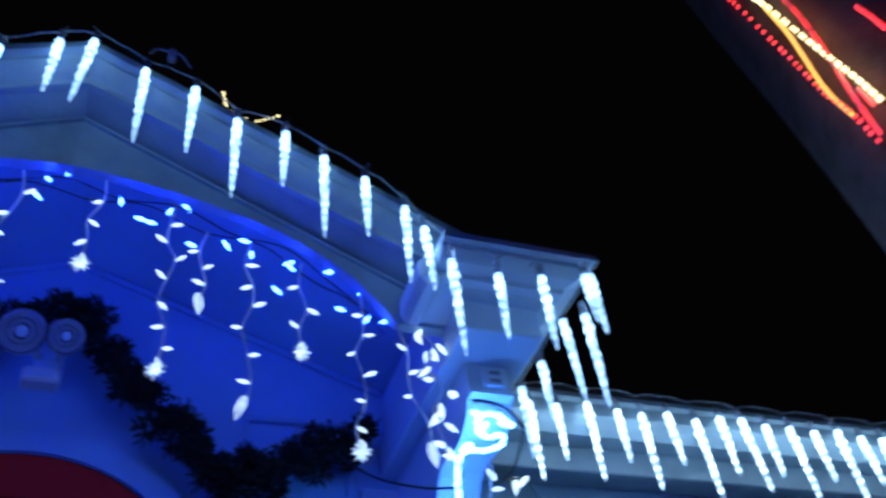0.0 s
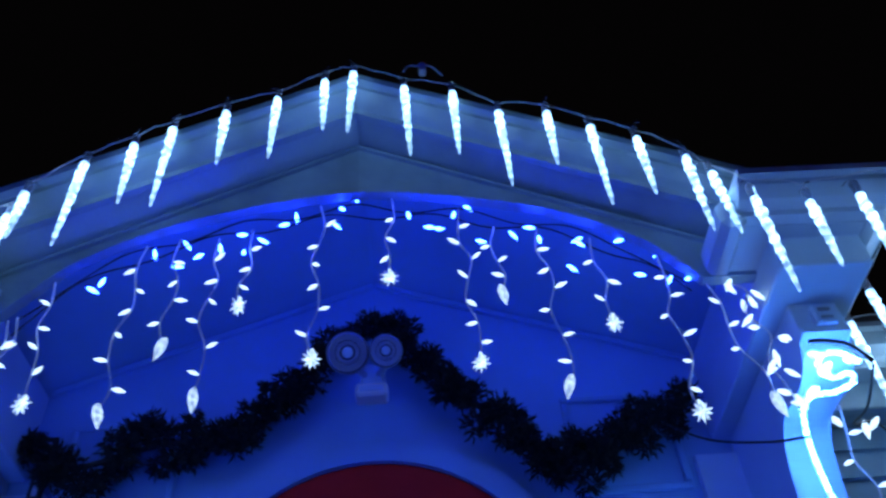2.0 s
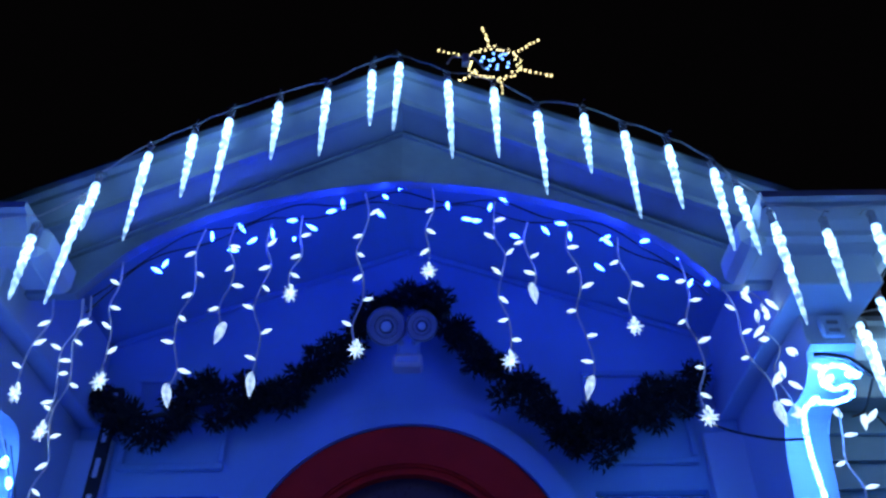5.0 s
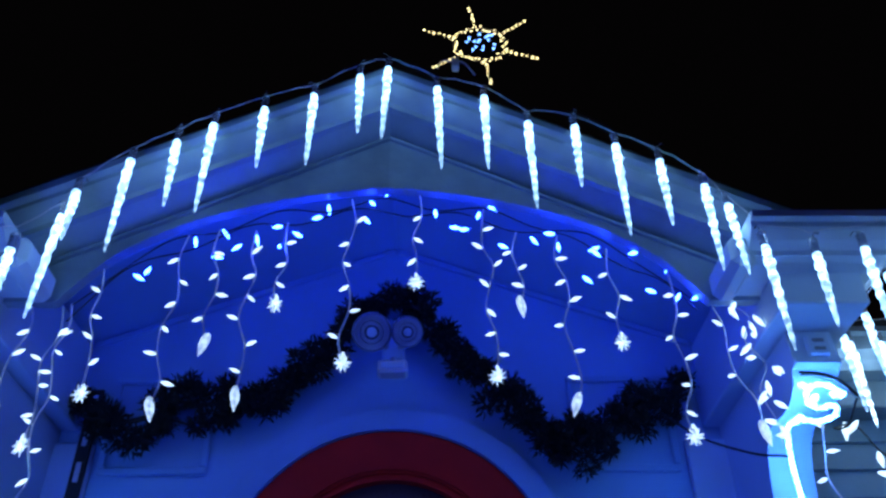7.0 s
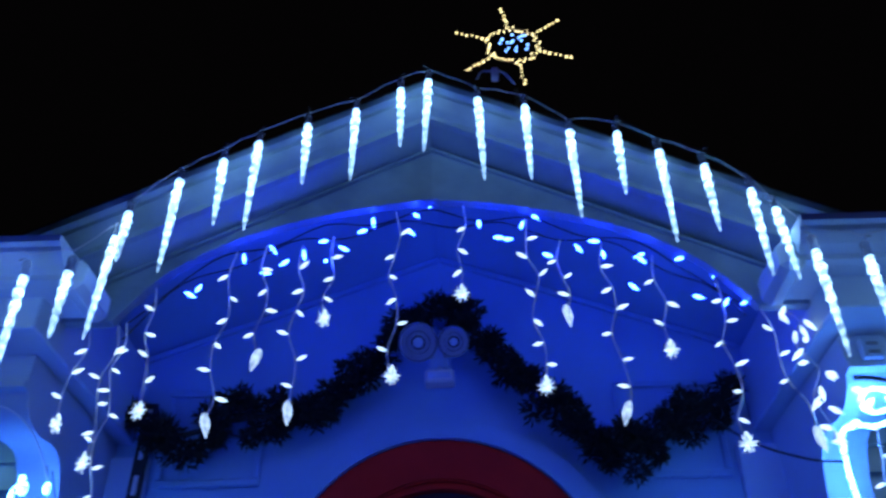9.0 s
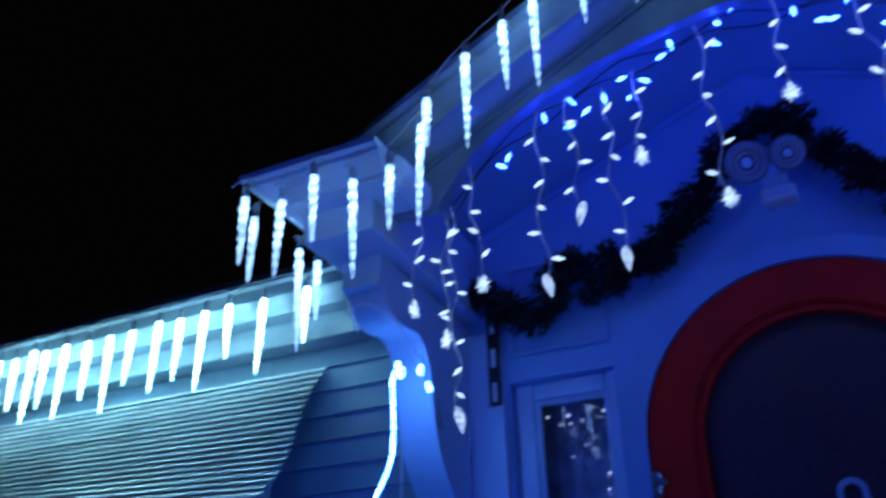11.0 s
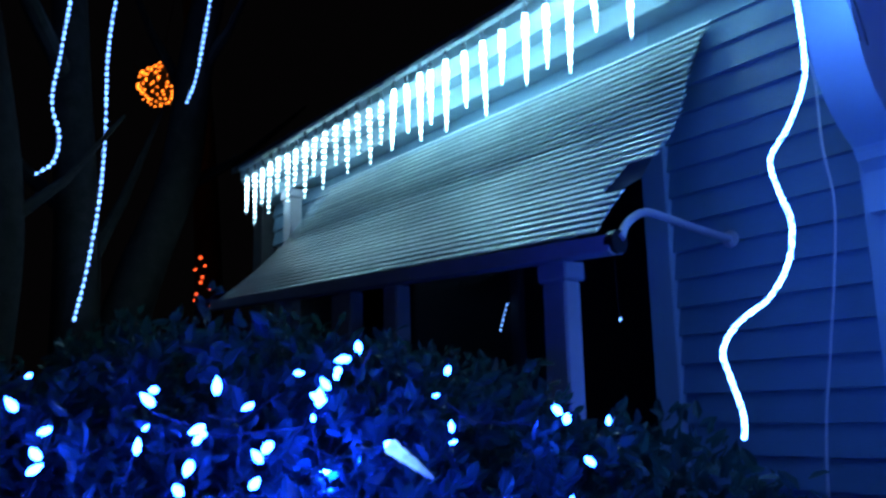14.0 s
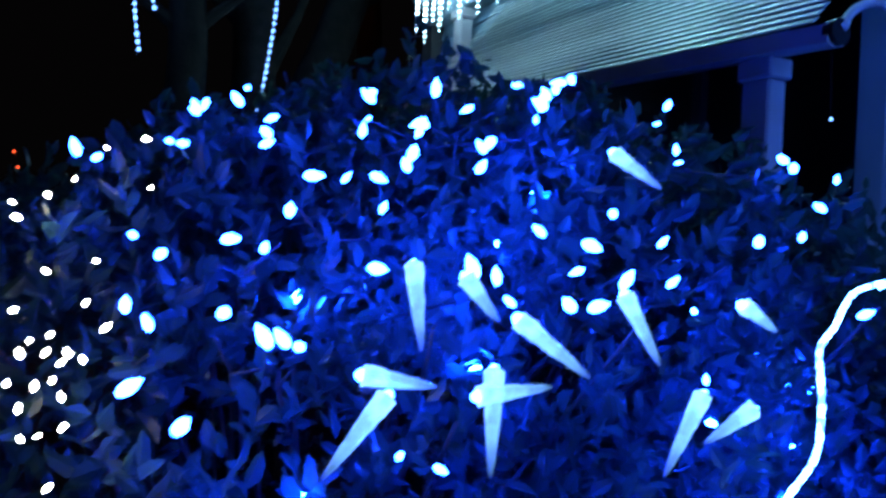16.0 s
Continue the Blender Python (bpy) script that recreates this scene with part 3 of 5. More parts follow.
GABLE_ICICLES = [
    (-0.754, 3.188, 0.18), (-0.643, 3.29, 0.32), (-0.539, 3.357, 0.24), (-0.452, 3.415, 0.31), (-0.327, 3.475, 0.25),
    (-0.198, 3.524, 0.29), (-0.078, 3.604, 0.24), (0.0, 3.633, 0.3), (0.134, 3.555, 0.31), (0.262, 3.522, 0.27),
    (0.374, 3.424, 0.32), (0.497, 3.411, 0.24), (0.597, 3.344, 0.33), (0.702, 3.29, 0.25), (0.802, 3.204, 0.28),
    (0.846, 3.142, 0.23), (-0.77, 3.111, 0.31),
]
RETURN_ICICLES = [
    (-1.115, 2.94, 0.25), (-1.025, 2.986, 0.22), (-0.912, 2.942, 0.29), (-0.811, 2.951, 0.2), (-1.232, 2.983, 0.22),
    (0.865, 2.954, 0.28), (0.977, 2.933, 0.22), (1.09, 2.949, 0.23), (1.21, 2.975, 0.18),
]
STRANDS = [
    (-0.734, 3.076, -0.71, 2.715, 'S'), (-0.531, 3.18, -0.548, 2.676, 'B'), (-0.451, 3.198, -0.435, 2.847, 'B'), (-0.353, 3.194, -0.349, 2.703, 'B'), (-0.271, 3.223, -0.278, 2.956, 'S'),
    (-0.101, 3.302, -0.1, 2.794, 'S'), (0.086, 3.324, 0.077, 3.021, 'S'), (0.262, 3.266, 0.274, 2.751, 'S'), (0.348, 3.189, 0.342, 2.949, 'B'), (0.457, 3.175, 0.467, 2.682, 'B'),
    (0.585, 3.13, 0.588, 2.842, 'S'), (0.737, 3.056, 0.724, 2.6, 'S'), (0.828, 2.97, 0.885, 2.608, 'B'), (-0.79, 2.962, -0.786, 2.381, 'B'), (-0.809, 2.954, -0.813, 2.586, 'S'),
    (-0.887, 2.963, -0.898, 2.68, 'S'),
]
ARCH_BULBS = [
    (-0.66, 3.041), (-0.631, 3.041), (-0.519, 3.162), (-0.466, 3.097), (-0.449, 3.188),
    (-0.392, 3.137), (-0.355, 3.17), (-0.289, 3.199), (-0.291, 3.127), (-0.231, 3.162),
    (-0.168, 3.275), (-0.183, 3.233), (-0.071, 3.231), (-0.052, 3.286), (0.001, 3.332),
    (0.129, 3.257), (0.169, 3.196), (0.196, 3.187), (0.252, 3.248), (0.278, 3.272),
    (0.3, 3.136), (0.388, 3.163), (0.455, 3.171), (0.461, 3.141), (0.517, 3.032),
    (0.55, 3.118), (0.571, 3.127), (0.648, 3.104), (0.677, 2.99), (0.736, 3.044),
    (0.765, 2.978), (0.811, 2.968),
]
ROPE_LEFT = [
    (-1.059, 1.99, 2.628), (-1.065, 1.962, 2.588), (-1.047, 1.934, 2.467), (-1.038, 1.906, 2.348), (-1.07, 1.879, 2.246),
    (-1.102, 1.851, 2.177), (-1.075, 1.823, 2.098), (-1.038, 1.795, 2.015), (-1.039, 1.767, 1.931), (-1.07, 1.739, 1.865),
    (-1.121, 1.711, 1.823), (-1.144, 1.684, 1.768), (-1.113, 1.656, 1.712), (-1.075, 1.628, 1.649), (-1.058, 1.6, 1.6),
]
CABLE = [
    (-1.166, 2.2, 2.465), (-1.165, 2.2, 2.289), (-1.152, 2.2, 2.139), (-1.174, 2.2, 1.958), (-1.206, 2.2, 1.768),
    (-1.233, 2.2, 1.607),
]
for x, z, n in GABLE_ICICLES:
    put_icicle(x, 1.565, z, n, ICE, "icicle lights on the gable", "lit clear plastic icicle lamp hanging from the gable moulding")
for x, z, n in RETURN_ICICLES:
    put_icicle(x, 1.478, z, n, ICE, "icicle lights on the returns", "lit clear plastic icicle lamp hanging from the corner return")
for s in (-1, 1):
    for y, z, n in ((1.545, 3.05, 0.22), (1.61, 2.975, 0.3), (1.715, 3.04, 0.27), (1.865, 3.01, 0.22), (2.0, 3.02, 0.26)) if s > 0 else ((1.576, 2.985, 0.22), (1.783, 2.985, 0.34), (1.879, 2.99, 0.22)):
        put_icicle(s * 1.277, y, z, n, ICE, "icicle lights on the returns", "lit clear plastic icicle lamp hanging from the corner return")
EAVE_X = [-1.489, -1.665, -1.816, -1.918, -2.029, -2.132, -2.255, -2.368, -2.476, -2.592, -2.698, -2.768, -2.865, -2.957] + [-3.06 - 0.1 * k for k in range(15)]
for k, x in enumerate(EAVE_X):
    put_icicle(x, 2.135, 3.055 + irng.uniform(-0.01, 0.01), (0.24, 0.31)[k % 2] + irng.uniform(-0.015, 0.02), EAVE_ICE if x > -3.0 else EAVE_FAR, "icicle lights on the eave", "lit cool-white icicle lamp hanging from the eave gutter")
for k in range(18):
    x = 1.37 + 0.1 * k
    put_icicle(x + irng.uniform(-0.012, 0.012), 2.135, 3.085 + irng.uniform(-0.012, 0.012), (0.30, 0.23)[k % 2] + irng.uniform(-0.015, 0.02), EAVE_COLD, "icicle lights on the eave", "lit cool-white icicle lamp hanging from the eave gutter")


def sagging(points, sag, steps=5):
    out = []
    for a, b in zip(points, points[1:]):
        a, b = Vector(a), Vector(b)
        for k in range(steps):
            t = k / steps
            out.append(a.lerp(b, t) + Vector((irng.uniform(-0.002, 0.002), irng.uniform(-0.003, 0.003), sag * 4 * t * (1 - t))))
    return out + [Vector(points[-1])]


cord = thing("extension_cable", "thin pale cord linking the icicle lamps along the gable", "cable")
gx = sorted(GABLE_ICICLES)
pts = [(-1.28, 1.478, 3.0)] + [(x, 1.478, z + 0.03) for x, z, n in sorted(RETURN_ICICLES) if x < 0] + [(x, 1.572, z + 0.02) for x, z, n in gx] + \
      [(x, 1.478, z + 0.03) for x, z, n in sorted(RETURN_ICICLES) if x > 0] + [(1.285, 1.5, 3.03), (1.285, 2.06, 3.02)]
part("cord", tube(sagging(pts, 0.005), 0.0013, 5), WIRE_W, cord)
for s in (-1, 1):
    ec = thing("extension_cable", "thin pale cord linking the icicle lamps along the eave", "cable")
    xs = EAVE_X if s < 0 else [1.37 + 0.1 * k for k in range(18)]
    part("cord", tube(sagging([(x, 2.14, 3.085 + 0.012 * (k % 2) + (0.03 if s > 0 else 0)) for k, x in enumerate(xs)], 0.008, 3), 0.0017, 5), WIRE_W, ec)
plug = thing("cord_plug", "small clear plug of the icicle cord on the gable edge", "plug")
part("plug_body", box(0.178, 0.198, 1.575, 1.60, 3.625, 3.665, 0.004), WIRE_W, plug)
part("loop", tube(smooth_line([(0.135, 1.57, 3.61), (0.15, 1.575, 3.645), (0.18, 1.58, 3.65), (0.21, 1.575, 3.64), (0.24, 1.57, 3.585)], 5), 0.0025, 5), WIRE_W, plug)

# ---------------------------------------------------------------- hanging strands under the arch
BULB_MESH = mesh_of("bulb", lathe([(0.0018, 0.0), (0.0036, 0.005), (0.0054, 0.012), (0.0056, 0.017), (0.0034, 0.025), (0.0006, 0.033)], 6), COOL)
ARCH_MESH = mesh_of("bulb", lathe([(0.0018, 0.0), (0.0036, 0.005), (0.0054, 0.012), (0.0056, 0.017), (0.0034, 0.025), (0.0006, 0.033)], 6), BLUE)
BIG_MESH = mesh_of("ornament", lathe([(0.004, 0.0), (0.009, 0.008), (0.012, 0.02), (0.0105, 0.034), (0.007, 0.048), (0.0025, 0.06), (0.0006, 0.066)], 8, 0.12, random.Random(3)), BLUESOFT)


def star_mesh(r):
    """A ball of facets drawn out into points."""
    bm = bmesh.new()
    bmesh.ops.create_icosphere(bm, subdivisions=1, radius=r * 0.36)
    for v in bmesh.ops.poke(bm, faces=list(bm.faces))["verts"]:
        flat = Vector((v.co.x, v.co.y * 0.6, v.co.z)).normalized()
        v.co = flat * r * (1.05 if abs(flat.y) < 0.5 else 0.75)
    return mesh_of("star", bm, BLUESOFT)


STAR_MESH = star_mesh(0.024)
srng = random.Random(21)


def put_bulb(parent, p, mesh=BULB_MESH, way=None, name="bulb", scale=1.0):
    ob = new(name, mesh)
    ob.parent = parent
    d = Vector(way) if way else Vector((srng.uniform(-1, 1), srng.uniform(-0.5, 0.5), srng.uniform(-1, 0.2)))
    ob.matrix_basis = Matrix.Translation(p) @ d.to_track_quat("Z", "Y").to_matrix().to_4x4() @ Matrix.Diagonal((scale, scale, scale, 1))
    return ob


def strand(x0, z0, x1, z1, kind, y=1.775):
    ob = thing("light_strand", "thin pale strand of blue-white bulbs ending in a " + ("star" if kind == "S" else "pointed bulb"), "light strand", "strands under the arch")
    n = max(4, int((z0 - z1) / 0.064))
    pts = []
    for k in range(n + 1):
        t = k / n
        w = 0.014 * math.sin(k * 1.9 + x0 * 7) * (1 if 0 < k < n else 0)
        pts.append((x0 + (x1 - x0) * t + w, y + 0.008 * math.sin(k * 1.3), z0 + (z1 - z0) * t))
    line_ = smooth_line(pts, 4)
    part("wire", tube(line_, 0.0027, 5), WIRE_W, ob)
    for k in range(1, n):
        p = Vector(pts[k])
        s = 1 if (k + int(x0 * 40)) % 2 else -1
        put_bulb(ob, p + Vector((s * 0.003, 0, 0)), way=(s * srng.uniform(0.5, 1), srng.uniform(-0.4, 0.1), srng.uniform(-0.8, 0.5)), scale=srng.uniform(0.8, 1.0))
    end = Vector(pts[-1])
    if kind == "S":
        put_bulb(ob, end, STAR_MESH, (srng.uniform(-0.2, 0.2), srng.uniform(-0.2, 0.2), 1), "star")
        put_bulb(ob, end + Vector((0, 0, 0.03)), way=(0.2, 0, -1))
    else:
        put_bulb(ob, end + Vector((0, 0, 0.03)), BIG_MESH, (srng.uniform(-0.35, 0.25), 0, -1), "ornament")
    return ob


SPECK_MESH = mesh_of("bulb", lathe([(0.0008, -0.0035), (0.0026, -0.002), (0.003, 0.0), (0.0026, 0.002), (0.0008, 0.0035)], 6), SPECK)
for s in (-1, 1):
    inner = thing("window_string_lights", "tiny white bulbs on thin cords hanging inside the sidelight", "string lights", "strings inside the sidelights")
    for k, (u, drops) in enumerate(((0.1, (0.03,)), (0.26, (0.06,)), (0.4, (0.035, 0.06, 0.16)), (0.6, (0.055, 0.13)), (0.73, (0.02, 0.145)), (0.88, (0.035, 0.22, 0.265)))):
        x = s * 0.697 + (u - 0.5) * 0.215
        part("cord", tube([(x, YW + 0.085, 2.6), (x + 0.002, YW + 0.085, 2.59 - max(drops))], 0.0006, 4), WIRE_D, inner)
        for d in drops:
            put_bulb(inner, Vector((x + srng.uniform(-0.004, 0.004), YW + 0.083, 2.59 - d)), SPECK_MESH, (0, 0, 1), scale=srng.uniform(0.8, 1.4))
for x0, z0, x1, z1, kind in STRANDS:
    strand(x0, z0, x1, z1, kind)
arch_string = thing("string_lights", "dark cord of blue-white bulbs looped along the arch", "string lights")
for off, ph in ((0.02, 0.0), (0.05, 1.7)):
    pts = [(x, YF + 0.04, arch_z(x) - off - 0.016 * math.sin(k * 1.1 + ph)) for k, x in enumerate([-0.8 + 0.05 * j for j in range(33)])]
    part("cord", tube(smooth_line(pts, 3), 0.0022, 5), WIRE_D, arch_string)
for x, z in ARCH_BULBS:
    put_bulb(arch_string, Vector((x, 1.79, z + 0.022)), ARCH_MESH, scale=0.95)
# loose bundle beside each bracket
for s, n in ((1, 16),):
    bun = thing("light_bundle", "loose tangle of blue-white bulbs hung beside the bracket", "string lights", "")
    base = [(s * 0.88, 1.77, 2.955), (s * 0.91, 1.75, 2.90), (s * 0.88, 1.74, 2.83), (s * 0.92, 1.75, 2.77), (s * 0.89, 1.75, 2.70), (s * 0.915, 1.76, 2.63), (s * 0.915, 1.76, 2.57)]
    part("wire", tube(smooth_line(base, 5), 0.0018, 5), WIRE_W, bun)
    lp = smooth_line(base, 5)
    for k in range(n):
        put_bulb(bun, lp[int(k * (len(lp) - 1) / n)] + Vector((srng.uniform(-0.03, 0.03), srng.uniform(-0.01, 0.01), srng.uniform(-0.01, 0.01))), scale=1.2)

# ---------------------------------------------------------------- rope lights on the brackets
END_MESH = mesh_of("end_lamp", lathe([(0.0022, 0.0), (0.006, 0.004), (0.0075, 0.012), (0.0068, 0.018), (0.004, 0.024), (0.0008, 0.028)], 8), ROPE)
rope = thing("rope_light", "bright blue-white rope light winding down from the bracket", "rope light")
rl = [(-1.035, 1.93, 2.585), (-1.045, 1.95, 2.625)] + ROPE_LEFT
part("tube", beaded(rl, 0.0054, 0.02), ROPE, rope, "glowing clear tube", smooth=True)
put_bulb(rope, Vector((-1.022, 1.925, 2.60)), END_MESH, (0.3, -0.3, -1), "end_lamp", 1.5)
put_bulb(rope, Vector((-0.994, 1.985, 2.62)), END_MESH, (0.3, -0.2, -1), "end_lamp", 1.3)
put_bulb(rope, Vector((-0.992, 2.03, 2.585)), END_MESH, (0.1, 0.3, -1), "end_lamp", 1.1)
lead = thing("power_cable", "pale cord looped over the bracket front to the rope light", "cable")
part("cable", tube(smooth_line([(-1.125, 1.87, 2.70), (-1.10, 1.80, 2.735), (-1.05, 1.79, 2.74), (-1.005, 1.84, 2.712), (-0.994, 1.92, 2.668), (-0.993, 1.985, 2.622)], 6), 0.0024, 6), WIRE_W, lead)
for off in (0.0, 0.035):
    slack = thing("dark_cable", "thin dark cord hanging down the bracket flank", "cable", "cords on the bracket")
    part("cable", tube(smooth_line([(-0.995, 1.96 + off, 2.655), (-0.993, 2.05 + off, 2.56), (-0.994, 2.09 + off, 2.47)], 6), 0.0017, 5), WIRE_D, slack)
part("end_cap", tube([(-1.035, 1.932, 2.592), (-1.03, 1.925, 2.572)], 0.0105, 8), CLEAR, rope)
rope2 = thing("rope_light", "coiled blue-white rope light tied on the bracket", "rope light")
coil = [(1.10, 1.772, 2.70), (1.06, 1.765, 2.722), (1.02, 1.77, 2.72), (1.01, 1.785, 2.69), (1.04, 1.79, 2.675), (1.065, 1.775, 2.675), (1.07, 1.775, 2.655), (1.035, 1.80, 2.645), (1.008, 1.85, 2.672),
        (1.01, 1.91, 2.682), (1.03, 1.98, 2.67), (1.045, 2.025, 2.60), (1.05, 2.03, 2.52), (1.052, 2.03, 2.35), (1.06, 2.06, 2.2), (1.06, 2.1, 1.9)]
part("tube", beaded(coil, 0.0066, 0.02), ROPE, rope2, "glowing clear tube", smooth=True)
part("tie", tube(smooth_line([(0.998, 1.755, 2.748), (1.03, 1.75, 2.745), (1.08, 1.75, 2.73), (1.125, 1.765, 2.695)], 4), 0.006, 6), BLACK, rope2, "black cord tie")
for p in ((0.995, 1.77, 2.73), (1.0, 1.80, 2.66), (1.085, 1.755, 2.69), (1.03, 1.765, 2.70)):
    put_bulb(rope2, Vector(p), END_MESH, name="end_lamp", scale=1.3)
cab = thing("power_cable", "thin white cable hanging beside the bracket", "cable")
part("cable", tube(smooth_line([(-1.10, 2.05, 2.60), (-1.145, 2.12, 2.53)] + CABLE + [(-1.22, 2.15, 1.4), (-1.2, 2.1, 0.9)], 6), 0.0032, 6), WIRE_W, cab)
dcab = thing("dark_cable", "thin dark cable running from the garland to the bracket", "cable")
part("cable", tube(smooth_line([(0.78, 2.30, 2.93), (0.86, 2.15, 2.76), (0.93, 1.98, 2.64), (0.985, 1.90, 2.60)], 6), 0.003, 6), WIRE_D, dcab)
# small outlet box on the front of the bracket
clipb = thing("outlet", "small white outlet box on the bracket front", "outlet")
part("body", box(1.042, 1.094, 1.757, 1.7775, 2.803, 2.858, 0.004), WHITE, clipb)
for z in (2.817, 2.84):
    part("slot", box(1.054, 1.082, 1.753, 1.7565, z - 0.005, z + 0.005, 0.001), LAMPBODY, clipb)
# stray dark string on the sided wall
stray = thing("string_lights", "dark cord with scattered blue-white bulbs on the sided wall", "string lights")
sp = smooth_line([(1.125, 1.77, 2.69), (1.18, 1.95, 2.70), (1.25, 2.15, 2.78), (1.34, 2.2, 2.81), (1.40, 2.2, 2.72), (1.5, 2.2, 2.72), (1.56, 2.2, 2.63), (1.66, 2.26, 2.5)], 6)
part("cord", tube(sp, 0.003, 5), WIRE_D, stray)
for p in ((1.31, 2.2, 2.82), (1.345, 2.19, 2.82), (1.24, 2.19, 2.80), (1.38, 2.2, 2.73), (1.5, 2.2, 2.74), (1.36, 2.2, 2.67), (1.54, 2.2, 2.65)):
    put_bulb(stray, Vector(p), scale=1.7)
strand(1.11, 2.70, 1.09, 2.42, "B", 1.94)

# ---------------------------------------------------------------- slatted awning
NSL = 30


# a rounded slat in section: out from the sheet and along its fall, with an open gap below
SLAT_CUT = [(0.59 * q * 0.0141 + 0.81 * w * -0.0075, 0.81 * q * 0.0141 + 0.59 * w * 0.0075) for q, w in ((1.0, 0.0), (0.5, 0.5), (0.0, 0.93), (-0.5, 1.1), (-0.85, 1.12), (-1.0, 0.95), (-1.0, 0.7), (0.9, -0.15))]


def awning(s):
    """Overlapping slats from the wall down to a rail; the one on the open side of the hedge is torn at its near edge."""
    awn = thing("awning", "weathered slatted metal window awning with " + ("a torn edge" if s < 0 else "straight edges"), "awning", "slatted awnings")

    def place(x, t):
        u = (x - 1.5) / 2.54
        bz, tz = 2.095 + 0.125 * u, 2.825 + 0.03 * u
        bow = 0.03 * math.sin(math.pi * t)
        return Vector((s * x, 2.345 - 0.53 * t + bow, tz + (bz - tz) * t - bow * 0.6))

    for k in range(NSL):
        t = (k + 0.5) / NSL
        xr = 1.535 + 0.02 * math.sin(t * 9)
        xl = 3.93 + 0.13 * t ** 3
        if s < 0 and 0.65 < t < 0.79:
            xr += 0.095
        elif s < 0 and t > 0.79:
            xr += 0.02
        xr += arng.uniform(-0.004, 0.004)
        bm = bmesh.new()
        rows = []
        for j in range(13):
            x = xr + (xl - xr) * j / 12
            c = place(x, t) + Vector((0, 0, 0.0002 * math.sin(j * 0.9 + 0.3 * k)))
            rows.append([bm.verts.new(c + Vector((0, a, b))) for a, b in SLAT_CUT])
        for r1, r2 in zip(rows, rows[1:]):
            for i in range(len(SLAT_CUT)):
                bm.faces.new((r1[i], r1[(i + 1) % len(SLAT_CUT)], r2[(i + 1) % len(SLAT_CUT)], r2[i]))
        bm.faces.new(rows[0])
        bm.faces.new(rows[-1])
        part("slat", bm, SLAT, awn)
    # added sheet; its dull tone stands for the shade between the slats
    back = bmesh.new()
    cols = [[back.verts.new(place(x, t) + Vector((0, 0.016 + off, -0.014))) for t in (0.0, 0.25, 0.5, 0.72)] + [back.verts.new(place(x + (0.1 if x < 2 else 0), t) + Vector((0, 0.013 + off, -0.013))) for t in (0.8, 1.0)]
            for off in (0.0, 0.002) for x in (1.57, 2.7, 3.9)]
    for i in (0, 1, 3, 4):
        for j in range(5):
            back.faces.new((cols[i][j], cols[i][j + 1], cols[i + 1][j + 1], cols[i + 1][j]))
    part("backing", back, BACKING, awn, "dull sheet added behind the slats for the shade in their gaps")
    part("bottom_rail", prism([(1.775, -0.028), (1.79, -0.036), (1.83, -0.03), (1.835, 0.015), (1.815, 0.022), (1.78, 0.015)],
                              lambda u, v, c: (s * (1.50 + 2.54 * c), u, 2.065 + 0.145 * c + v), (0, 0.5, 1)), POSTM, awn, "painted bottom rail")
    part("end_cap", tube([(s * 1.515, 1.805, 2.062), (s * 1.488, 1.805, 2.062)], 0.03, 12), BLACK, awn, "dark rail end")
    part("arm", tube(smooth_line([(s * x, y, z) for x, y, z in ((1.49, 1.81, 2.07), (1.50, 1.85, 2.115), (1.50, 1.91, 2.15), (1.505, 1.98, 2.155), (1.52, 2.15, 2.145), (1.535, 2.345, 2.138))], 5), 0.011, 8),
         POSTM, awn, "bent pale pipe arm", smooth=True)
    part("arm_bracket", lathe([(0.025, 0.0), (0.025, 0.008), (0.014, 0.014)], 12), POSTM, awn).matrix_basis = look((s * 1.535, 2.345, 2.138), (s * 1.535, 3.4, 2.138))


arng = random.Random(31)
for s in (-1, 1):
    awning(s)

for x0, x1 in ((-1.751, -1.665), (-2.524, -2.44), (-2.875, -2.74), (-3.36, -3.30)):
    po = thing("porch_post", "square painted wooden post under the awning", "post", "porch posts")
    top = 2.032 + 0.145 * (-x1 - 1.5) / 2.54
    near = x1 > -1.8
    part("shaft", box(x0, x1, 1.79, 1.85, 0, top - (0.05 if near else 0.0), 0.006), POSTM, po)
    if near:
        part("cap", box(x0 - 0.01, x1 + 0.01, 1.782, 1.858, top - 0.049, top, 0.005), POSTM, po)
far = thing("porch_post", "slim pale post at the far end of the eave", "post", "porch posts")
part("shaft", box(-4.27, -4.18, 2.27, 2.34, 0, 2.85, 0.006), POSTM, far)
part("cap", box(-4.29, -4.16, 2.26, 2.35, 2.85, 2.898, 0.004), POSTM, far)

